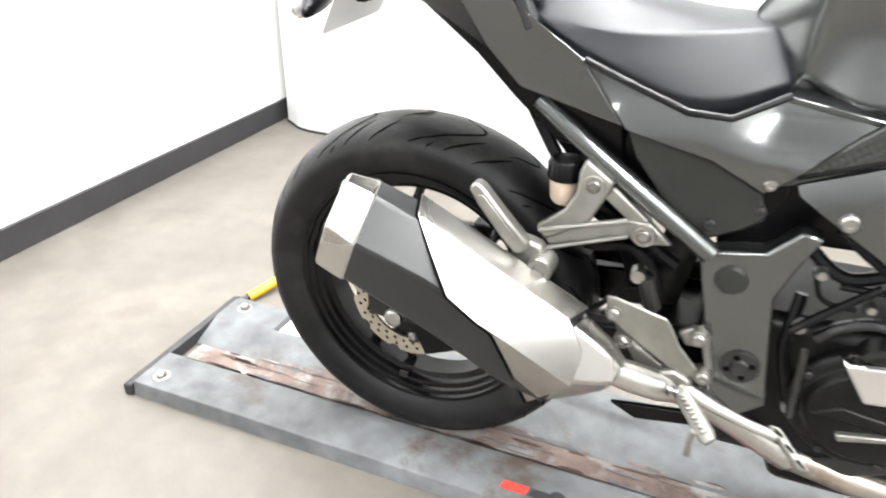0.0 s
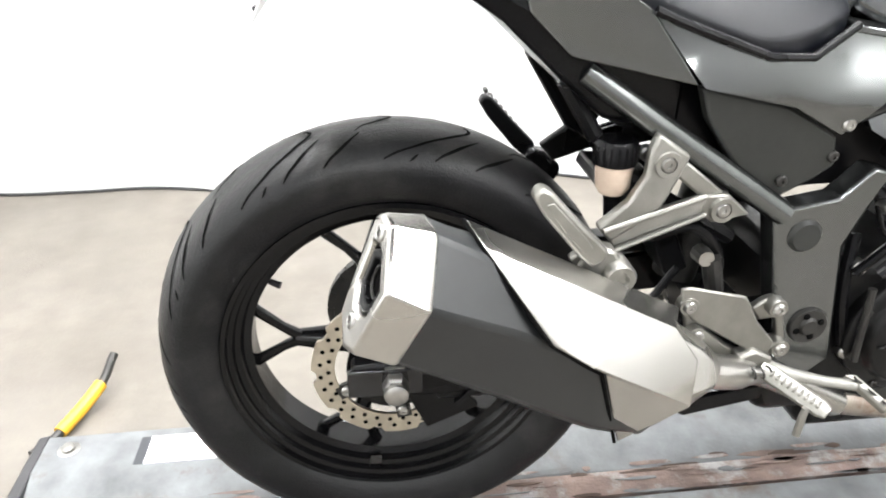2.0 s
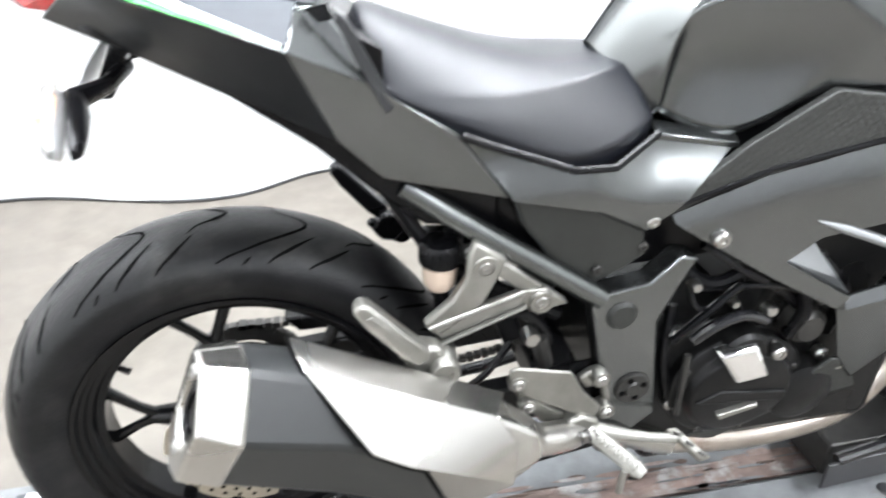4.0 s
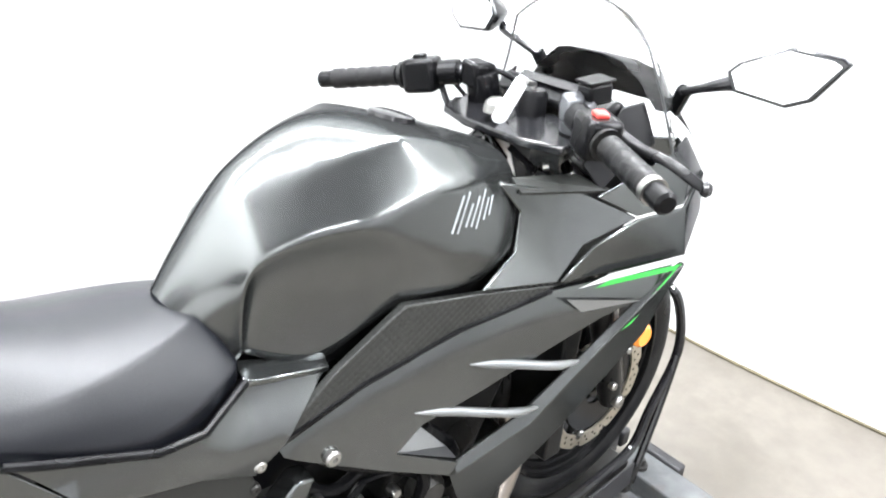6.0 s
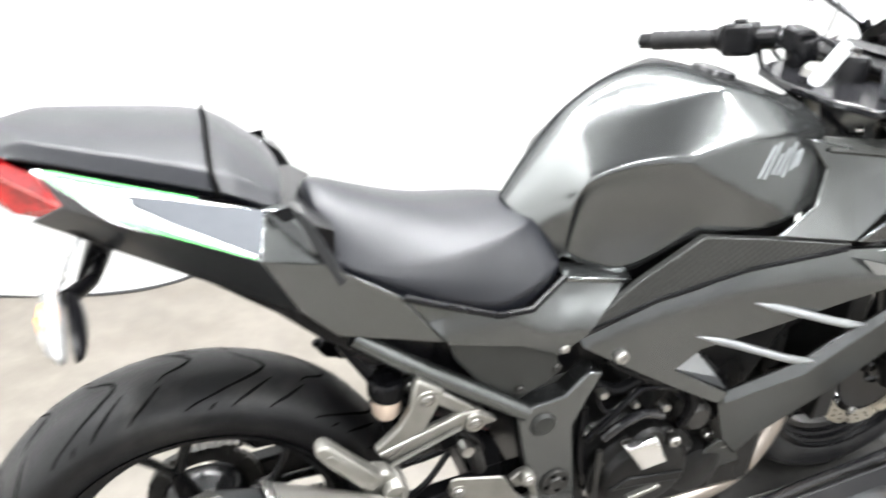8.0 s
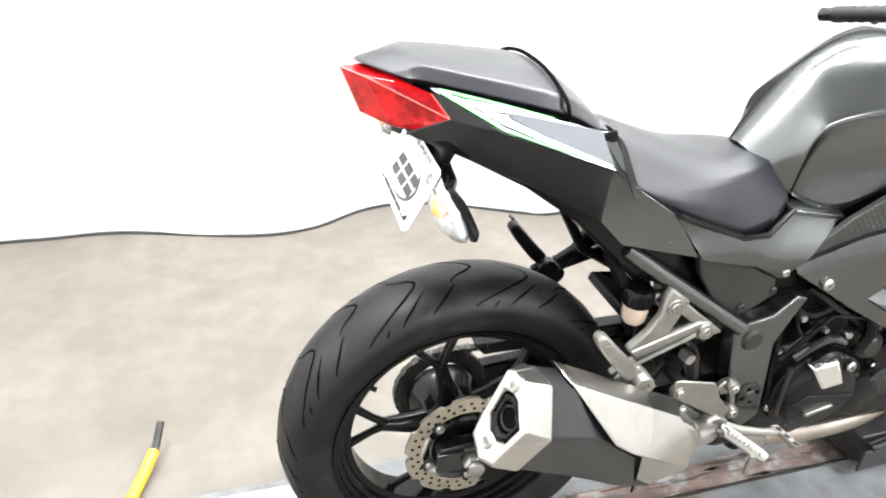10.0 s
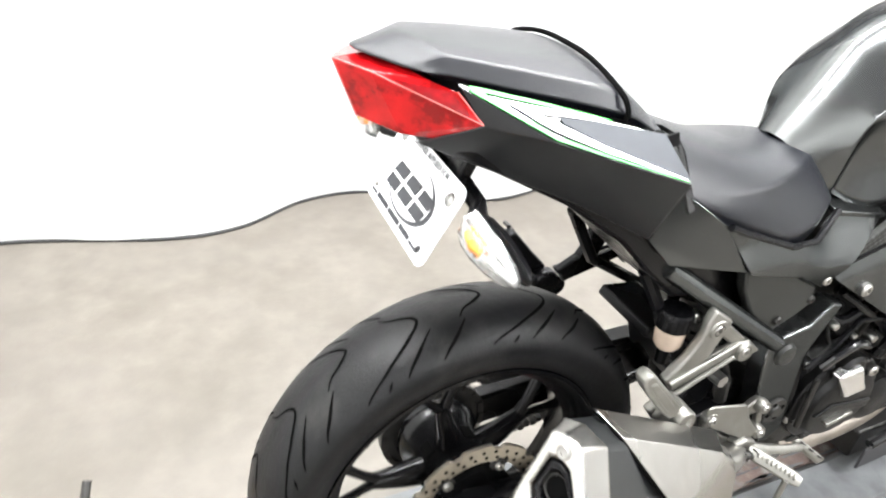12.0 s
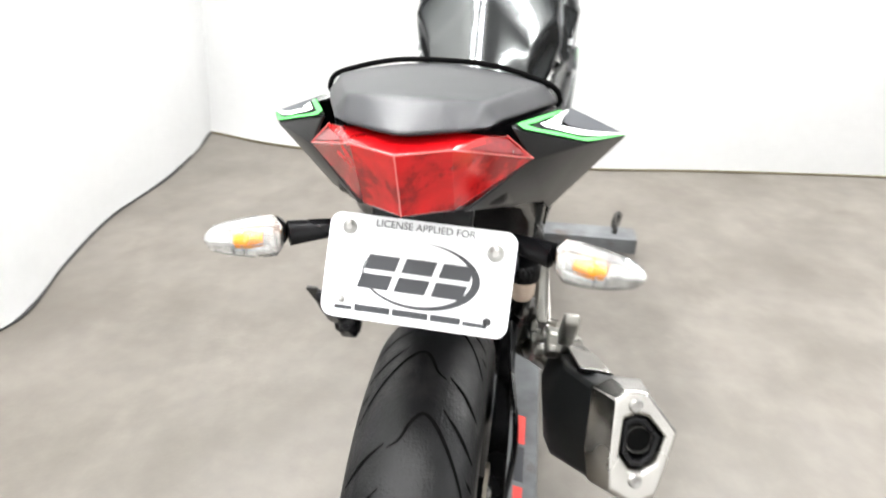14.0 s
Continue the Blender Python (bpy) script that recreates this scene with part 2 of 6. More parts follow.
def smooth_path(points, n=6):
    """A smooth curve through the points."""
    p = [Vector(q) for q in points]
    p = [2 * p[0] - p[1]] + p + [2 * p[-1] - p[-2]]
    out = []
    for i in range(1, len(p) - 2):
        for k in range(n):
            t = k / n
            out.append(0.5 * (2 * p[i] + (p[i + 1] - p[i - 1]) * t + (2 * p[i - 1] - 5 * p[i] + 4 * p[i + 1] - p[i + 2]) * t * t
                              + (3 * p[i] - p[i - 1] - 3 * p[i + 1] + p[i + 2]) * t ** 3))
    return out + [p[-2]]


def tube(bm, points, r, seg=10, squash=1.0):
    """A round rod along the points; r a number or one for each point."""
    rings = []
    fr = ring_frames(points)
    for i, (p, u, w) in enumerate(fr):
        q = r[min(i, len(r) - 1)] if isinstance(r, (list, tuple)) else r
        rings.append([bm.verts.new(p + (u * math.cos(a) + w * math.sin(a) * squash) * q)
                      for a in (2 * math.pi * k / seg for k in range(seg))])
    for a, b in zip(rings, rings[1:]):
        for k in range(seg):
            bm.faces.new((a[k], a[(k + 1) % seg], b[(k + 1) % seg], b[k]))
    bm.faces.new(rings[0][::-1])
    bm.faces.new(rings[-1])


def tubed(points, r, seg=10, smooth=0, squash=1.0):
    bm = bmesh.new()
    tube(bm, smooth_path(points, smooth) if smooth else points, r, seg, squash)
    return bm


def lathe(bm, profile, centre, axis="Y", seg=48, closed=False):
    """Turns a profile of (radius, along) about an axis through the centre."""
    c = Vector(centre)
    rings = []
    for k in range(seg):
        a = 2 * math.pi * k / seg
        row = []
        for r, h in profile:
            if axis == "Y":
                row.append(bm.verts.new(c + Vector((r * math.cos(a), h, r * math.sin(a)))))
            elif axis == "Z":
                row.append(bm.verts.new(c + Vector((r * math.cos(a), r * math.sin(a), h))))
            else:
                row.append(bm.verts.new(c + Vector((h, r * math.cos(a), r * math.sin(a)))))
        rings.append(row)
    n = len(profile)
    for k in range(seg):
        a, b = rings[k], rings[(k + 1) % seg]
        for i in range(n if closed else n - 1):
            j = (i + 1) % n
            if profile[i][0] < 1e-6 and profile[j][0] < 1e-6:
                continue
            bm.faces.new((a[i], a[j], b[j], b[i]))
    bmesh.ops.remove_doubles(bm, verts=bm.verts, dist=1e-6)


def lathed(profile, centre, axis="Y", seg=48, closed=False):
    bm = bmesh.new()
    lathe(bm, profile, centre, axis, seg, closed)
    return bm


def turned(bm, m):
    bmesh.ops.transform(bm, matrix=m, verts=bm.verts)
    return bm


def button(x, y, z, r, out, seg=18, dish=0.35):
    """A round screw head on a flank, with a hollow socket; out: -1 for the right flank, 1 for the left."""
    s = out
    return lathed([(0, s * r * 0.15), (r * dish, s * r * 0.15), (r * dish, s * r * 0.5), (r * 0.75, s * r * 0.5), (r, s * r * 0.2), (r, -s * r)],
                  (x, y, z), "Y", seg)


def cage(stations, creases=(), close=True, cross=()):
    """A loft: stations of right-half points (x, y, z) from the middle line outwards, mirrored, for a smoothing modifier."""
    bm = bmesh.new()
    layer = bm.edges.layers.float.new("crease_edge")
    rows = []
    for st in stations:
        left = [bm.verts.new((x, -y, z)) for x, y, z in st[:0:-1]]
        mid = [bm.verts.new(st[0])]
        right = [bm.verts.new(p) for p in st[1:]]
        rows.append(left + mid + right)
    n = len(stations[0])
    for a, b in zip(rows, rows[1:]):
        for i in range(2 * n - 2):
            bm.faces.new((a[i], a[i + 1], b[i + 1], b[i]))
    if close:
        bm.faces.new(rows[0])
        bm.faces.new(rows[-1][::-1])
    bm.edges.ensure_lookup_table()
    for k, w in creases:
        for i in {n - 1 - k, n - 1 + k}:
            for a, b in zip(rows, rows[1:]):
                e = bm.edges.get((a[i], b[i]))
                if e:
                    e[layer] = w
    for k, w in cross:
        for a, b in zip(rows[k], rows[k][1:]):
            bm.edges.get((a, b))[layer] = w
    return bm


# ---- room ----
room_floor = part("floor", boxed((-4.5, -5.0, -0.08), (5.0, 4.0, 0.0)), concrete, None)
tagged(room_floor, "worn beige concrete floor with faint stains", "floor", kind="structure")
room_ceiling = part("ceiling", boxed((-4.5, -5.0, CEILING), (5.0, 4.0, CEILING + 0.1)), ceiling_white, None)
tagged(room_ceiling, "dark grey painted ceiling with lights", "ceiling", kind="structure")
# wall_right is out of view, added in grey to darken what the bike reflects
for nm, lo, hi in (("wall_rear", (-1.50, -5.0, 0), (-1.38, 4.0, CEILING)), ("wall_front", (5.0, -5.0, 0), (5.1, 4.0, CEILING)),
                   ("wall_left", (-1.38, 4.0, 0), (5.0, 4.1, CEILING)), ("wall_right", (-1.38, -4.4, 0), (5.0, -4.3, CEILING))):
    tagged(part(nm, boxed(lo, hi), dimming_wall if nm == "wall_right" else wall_paint, None), "unseen wall, greyed to dim the bike's reflections" if nm == "wall_right" else "plain white painted wall", "wall", kind="structure")
skirting = part("baseboard", boxed((-1.38, -5.0, 0.0), (-1.366, 1.62, 0.088)), base_black, None, bevel=0.003)
tagged(skirting, "black vinyl baseboard along the white wall", "baseboard", kind="structure")


def curtain(name, line, label, hem, wave=0.012, height=3.0):
    """A hanging sheet whose hem runs through the plan points of line, waving more the nearer it is to the floor."""
    path = smooth_path([(x, y, 0) for x, y in line], 14)
    bm = bmesh.new()
    rows = []
    levels = (0.004, 0.03, 0.1, 0.25, 0.6, 1.1, 1.8, height)
    mean = [Vector((path[0] + (path[-1] - path[0]) * i / (len(path) - 1))) for i in range(len(path))]
    for h in levels:
        k = (h / height) ** 0.7
        row = []
        for i, p in enumerate(path):
            q = p.lerp(mean[i], 0.75 * k)
            d = (path[min(i + 1, len(path) - 1)] - path[max(i - 1, 0)]).normalized()
            side_way = Vector((-d.y, d.x, 0))
            q = q + side_way * wave * noise.noise(Vector((i * 0.09, h * 0.7, 3.0)))
            lift = 0.0 if h > 0.004 else 0.003 * noise.noise(Vector((i * 0.4, 0, 0)))
            row.append(bm.verts.new((q.x, q.y, h + lift)))
        rows.append(row)
    for a, b in zip(rows, rows[1:]):
        for i in range(len(a) - 1):
            bm.faces.new((a[i], a[i + 1], b[i + 1], b[i]))
    bmesh.ops.solidify(bm, geom=bm.faces[:], thickness=0.004)
    ob = part(name, bm, cloth, None, angle=80)
    bm = bmesh.new()
    tube(bm, [p + Vector((0, 0, 0.005)) for p in path], 0.0055, 6)
    part("hem", bm, hem, ob, "dark stitched hem")
    return tagged(ob, label, "backdrop curtain")


curtain("backdrop_curtain", [(-1.335, 1.50), (-1.20, 1.42), (-0.95, 1.41), (-0.70, 1.41), (-0.30, 1.315), (-0.08, 1.33), (0.13, 1.44), (0.32, 1.465), (0.50, 1.41),
                             (0.75, 1.30), (0.87, 1.285), (1.09, 1.335), (1.45, 1.38), (1.83, 1.35), (2.16, 1.375), (2.40, 1.41), (2.62, 1.40)],
        "long white cloth backdrop hanging to the concrete floor", dark_hem, 0.012)
curtain("backdrop_curtain", [(2.60, 2.30), (2.52, 1.90), (2.38, 1.40), (2.27, 1.00), (2.22, 0.30), (2.26, -0.36), (2.34, -0.90), (2.42, -1.65), (2.5, -2.8), (2.5, -4.2)],
        "white cloth backdrop hanging across the end of the bay", tan_hem, 0.012)


def ceiling_light(x, y, along_y=False, power=1.0):
    t = thing("ceiling_light", x, y, CEILING, "long white fluorescent ceiling light, switched on", "ceiling light", "ceiling lights")

    def bar(long, wide, lo, hi):
        a, b = (wide, long) if along_y else (long, wide)
        return boxed((x - a, y - b, CEILING - lo), (x + a, y + b, CEILING - hi))
    part("housing", bar(0.65, 0.11, 0.07, 0.0), lamp_white, t, bevel=0.006)
    part("diffuser", bar(0.62, 0.09, 0.085, 0.072), tube_glow, t)
    d = bpy.data.lights.new("tube", "AREA")
    d.shape, d.size, d.size_y, d.energy, d.color = "RECTANGLE", 1.24, 0.18, LAMP_POWER * power, (0.975, 0.985, 1.0)
    ob = new("tube", d)
    ob.matrix_world = pose(x, y, CEILING - 0.095, 0, 0, 90 if along_y else 0)
    place(ob, t)


for lx, ly, turn, power in ((-0.6, -0.05, False, 0.85), (0.95, -0.05, False, 1.0), (-0.4, -3.2, False, 1.0), (2.05, -3.0, True, 1.25), (2.05, -1.55, True, 1.3),
                            (-0.9, 0.95, False, 0.6), (0.6, 0.95, False, 0.9), (2.0, 0.75, False, 1.0)):
    ceiling_light(lx, ly, turn, power)

# ---- wheel stand under the bike ----
RIGHT, LEFT = -1, 1
stand = thing("wheel_stand", 0.5, 0, 0, "grey steel motorcycle stand with rails, tie-down arms and black hoop", "motorcycle stand")
# rails with a sloped inner face, and the channel between them
part("rail", slab([(-0.60, -0.175, 0), (-0.60, -0.17, 0.034), (-0.60, -0.062, 0.034), (-0.60, -0.036, 0.004), (-0.60, -0.036, 0)], (2.12, 0, 0)),
     lift_grey, stand, bevel=0.003)
part("rail", slab([(-0.60, 0.19, 0), (-0.60, 0.185, 0.036), (-0.60, 0.100, 0.036), (-0.60, 0.020, 0.006), (-0.60, 0.018, 0)], (2.12, 0, 0)),
     lift_grey, stand, bevel=0.003)
part("channel", boxed((-0.58, -0.036, 0.0), (1.5, 0.018, 0.009)), rust, stand, "rusty steel channel with flaking grey paint")
random.seed(5)
for nm, m, count in (("rust_flake", rust, 130), ("paint_chip", lift_grey, 70), ("dirt_streak", dark_rust, 60)):
    bm = bmesh.new()
    for k in range(count):
        x, y = random.uniform(-0.5, 1.3), random.choice((-0.040, -0.040, 0.022, 0.0)) + random.gauss(0, 0.006)
        z = 0.0095 if -0.034 < y < 0.016 else (0.0095 + (-0.036 - y) * 1.16 if y <= -0.034 else 0.0085 + (y - 0.020) * 0.38)
        length, wide = random.uniform(0.01, 0.06), random.uniform(0.002, 0.006)
        ring = [(x + math.cos(a) * length * random.uniform(0.6, 1), y + math.sin(a) * wide * random.uniform(0.6, 1), z + 0.0006 + (0.38 * math.sin(a) * wide if y > 0.016 else -1.16 * math.sin(a) * wide if y < -0.034 else 0)) for a in np.linspace(0, 2 * math.pi, 9)[:-1]]
        plate(bm, ring, (0, 0, 0.0006))
    part(nm, bm, m, stand)["kind"] = "stuff"
part("end_ramp", slab([(-0.60, -0.18, 0), (-0.60, 0.195, 0), (-0.60, 0.195, 0.034), (-0.60, -0.18, 0.030)], (-0.022, 0, -0.004)), base_black, stand,
     "black rubber end strip", bevel=0.004)
for yy in (-0.135, 0.150):
    part("bolt", lathed([(0, 0.046), (0.008, 0.046), (0.011, 0.042), (0.011, 0.037), (0.019, 0.036), (0.019, 0.033)], (-0.555, yy, 0), "Z", 12), bolt_steel, stand)
for xx, yy in ((1.08, -0.12), (0.30, -0.13)):
    part("hole_plug", lathed([(0, 0.037), (0.014, 0.037), (0.017, 0.033)], (xx, yy, 0), "Z", 16), base_black, stand)
label_plate = part("label", boxed((-0.42, 0.10, 0.0362), (-0.24, 0.165, 0.0372)), plate_white, stand, "worn white sticker with black edge")
part("label_edge", boxed((-0.437, 0.10, 0.0362), (-0.42, 0.165, 0.0370)), plate_print, label_plate)
# stickers on the near rail: bars in place of brand lettering
for x0, x1, m in ((0.20, 0.245, decal_red), (0.25, 0.34, plate_print), (0.345, 0.385, decal_red), (0.40, 0.50, plate_print), (0.51, 0.60, decal_red)):
    part("sticker_bar", slab([(x0, -0.143, 0.0346), (x1, -0.143, 0.0346), (x1 + 0.005, -0.124, 0.0346), (x0 + 0.005, -0.124, 0.0346)], (0, 0, 0.0006)), m, stand,
         "printed sticker bar")
# cross arms at the front with eye bolts
for s in (RIGHT, LEFT):
    part("arm", slab([(1.465, s * 0.02, 0.026), (1.555, s * 0.02, 0.026), (1.555, s * 0.02, 0.080), (1.465, s * 0.02, 0.080)], (0, s * 0.455, 0)), lift_grey, stand, bevel=0.004)
    part("arm_cap", slab([(1.471, s * 0.4735, 0.032), (1.549, s * 0.4735, 0.032), (1.549, s * 0.4735, 0.074), (1.471, s * 0.4735, 0.074)], (0, s * 0.003, 0)), base_black, stand)
    for xx, yy in ((1.495, 0.080), (1.425, 0.086)):
        part("arm_bolt", lathed([(0, 0.104), (0.010, 0.104), (0.012, 0.100), (0.012, 0.090), (0.019, 0.088), (0.019, 0.06)], (xx, s * yy, 0), "Z", 12), dark_metal, stand)
    bm = bmesh.new()
    tube(bm, [(1.505 + 0.024 * math.cos(a), s * (0.405 + 0.012 * math.cos(a)), 0.128 + 0.026 * math.sin(a)) for a in np.linspace(0, 2 * math.pi, 25)], 0.0065, 8)
    tube(bm, [(1.505, s * 0.405, 0.104), (1.505, s * 0.405, 0.0)], 0.008, 8)
    part("eye_bolt", bm, dark_metal, stand)
# chock under the front wheel, with the hoop round the tyre and long side bars
part("wheel_trough", boxed((0.98, -0.07, 0.034), (1.46, 0.07, 0.112)), dark_metal, stand, "dark steel wheel trough", bevel=0.006)
for s in (RIGHT, LEFT):
    hoop = [(0.96, s * 0.105, 0.120), (1.12, s * 0.100, 0.150), (1.30, s * 0.092, 0.160), (1.425, s * 0.085, 0.175), (1.480, s * 0.078, 0.255), (1.552, s * 0.070, 0.352), (1.562, s * 0.062, 0.430), (1.535, s * 0.045, 0.520), (1.520, s * 0.0, 0.535)]
    part("hoop_tube", tubed(hoop, 0.011, 10, 5), gloss_black, stand)
    part("hoop_brace", tubed([(1.555, s * 0.072, 0.370), (1.515, s * 0.082, 0.262), (1.458, s * 0.096, 0.160), (1.430, s * 0.10, 0.085)], 0.009, 10, 5), gloss_black, stand)
    part("side_bar", slab([(0.94, s * 0.108, 0.060), (1.42, s * 0.100, 0.086), (1.42, s * 0.100, 0.150), (0.94, s * 0.108, 0.118)], (0, s * 0.006, 0)), base_black, stand, bevel=0.002)
    part("foot_bar", boxed((1.552, min(s * 0.01, s * 0.15), 0.040), (1.585, max(s * 0.01, s * 0.15), 0.088)), base_black, stand, bevel=0.006)

# yellow handled tool on the floor behind the stand
tool = thing("pry_bar", -0.56, 0.28, 0, "bent steel bar with a yellow grip leaning on the stand", "hand tool")
part("bar", tubed([(-0.63, 0.17, 0.012), (-0.605, 0.21, 0.013), (-0.560, 0.32, 0.031), (-0.542, 0.385, 0.066)], 0.0085, 10, 6), dark_metal, tool)
part("grip", tubed([(-0.600, 0.222, 0.014), (-0.577, 0.280, 0.022), (-0.557, 0.330, 0.035)], [0.0125] * 20, 12, 6), yellow, tool, "yellow rubber grip")

# ---- motorcycle ----
bike = thing("motorcycle", 0.66, 0, 0.012, "matte grey sport motorcycle with green stripes on a stand", "motorcycle")
AX_R, AX_F = Vector((0.0, 0.0, 0.330)), Vector((1.262, 0.0, 0.403))
TYRE_R = [(0.221, 0.050), (0.230, 0.060), (0.250, 0.070), (0.266, 0.0735), (0.278, 0.070), (0.290, 0.060), (0.299, 0.046), (0.306, 0.026), (0.310, 0.0)]


def tyre_profile(half, grow=0.0):
    right = [(r, -y) for r, y in half]
    return [(r + grow, y) for r, y in right] + [(r + grow, y) for r, y in half[-2::-1]]


def tyre_point(half, c, ang, y, lift):
    """A place on the tread: angle in degrees, y across."""
    ys = [-h for _, h in half][::-1]
    ay = abs(y)
    rs = [r for r, _ in half][::-1]
    hs = [h for _, h in half][::-1]
    r = rs[0]
    for i in range(len(hs) - 1):
        if hs[i] <= ay <= hs[i + 1]:
            r = rs[i] + (rs[i + 1] - rs[i]) * (ay - hs[i]) / (hs[i + 1] - hs[i])
            break
        if hs[i + 1] < hs[i]:
            break
    r += lift
    a = radians(ang)
    return c + Vector((r * math.cos(a), y, r * math.sin(a)))


def tread(half, c, name, parent):
    """Near-black strips laid on the tread for the shade in its curved grooves, repeated round the wheel."""
    bm = bmesh.new()
    wide = max(h for _, h in half) / 0.0735

    def groove(pts, w):
        prev = None
        path = smooth_path([(-a, y * wide, 0) for a, y in pts], 5)
        for i, p in enumerate(path):
            q0, q1 = path[max(i - 1, 0)], path[min(i + 1, len(path) - 1)]
            d = Vector(((q1.x - q0.x) * 0.0055, q1.y - q0.y, 0)).normalized()
            taper = w * (0.35 + 0.65 * min(1, 3 * i / len(path), 3 * (len(path) - 1 - i) / len(path)))
            off = Vector((-d.y, d.x)) * taper
            pair = (bm.verts.new(tyre_point(half, c, p.x + off.x / 0.0055, p.y + off.y, 0.0007)),
                    bm.verts.new(tyre_point(half, c, p.x - off.x / 0.0055, p.y - off.y, 0.0007)))
            if prev:
                bm.faces.new((prev[0], pair[0], pair[1], prev[1]))
            prev = pair

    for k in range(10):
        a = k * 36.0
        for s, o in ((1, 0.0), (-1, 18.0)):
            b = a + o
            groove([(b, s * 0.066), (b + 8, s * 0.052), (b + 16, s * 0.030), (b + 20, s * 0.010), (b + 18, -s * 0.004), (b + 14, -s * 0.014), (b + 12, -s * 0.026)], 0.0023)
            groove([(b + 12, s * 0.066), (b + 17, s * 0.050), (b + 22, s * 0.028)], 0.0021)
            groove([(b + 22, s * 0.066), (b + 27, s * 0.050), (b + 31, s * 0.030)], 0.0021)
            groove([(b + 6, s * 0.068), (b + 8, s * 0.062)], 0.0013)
    ob = part(name, bm, shade_and_trim_black, parent)
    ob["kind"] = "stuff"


def petal_disc(c, y, r, inner, t, waves=10):
    bm = bmesh.new()
    n = 120
    rings = []
    for yy in (y - t / 2, y + t / 2):
        outer, inn = [], []
        for k in range(n):
            a = 2 * math.pi * k / n
            ro = r - 0.006 * (1 if (k * waves / n) % 1 < 0.22 else 0)
            outer.append(bm.verts.new(c + Vector((ro * math.cos(a), yy, ro * math.sin(a)))))
            inn.append(bm.verts.new(c + Vector((inner * math.cos(a), yy, inner * math.sin(a)))))
        rings.append((outer, inn))
    for k in range(n):
        j = (k + 1) % n
        for o, i in rings:
            bm.faces.new((o[k], o[j], i[j], i[k]))
        (o0, i0), (o1, i1) = rings
        bm.faces.new((o0[k], o1[k], o1[j], o0[j]))
        bm.faces.new((i0[k], i0[j], i1[j], i1[k]))
    return bm


def disc_holes(c, y, r, inner):
    bm = bmesh.new()
    for k in range(30):
        a = 2 * math.pi * k / 30
        for q in (0.25, 0.7):
            rr = inner + (r - inner) * q
            b = a + (0.07 if q > 0.5 else 0.0)
            p = c + Vector((rr * math.cos(b), 0, rr * math.sin(b)))
            for yy in (y - 0.0004, y + 0.0004):
                bm.faces.new([bm.verts.new((p.x + 0.0032 * math.cos(e), yy, p.z + 0.0032 * math.sin(e))) for e in np.linspace(0, 2 * math.pi, 9)[:-1]])
    return bm


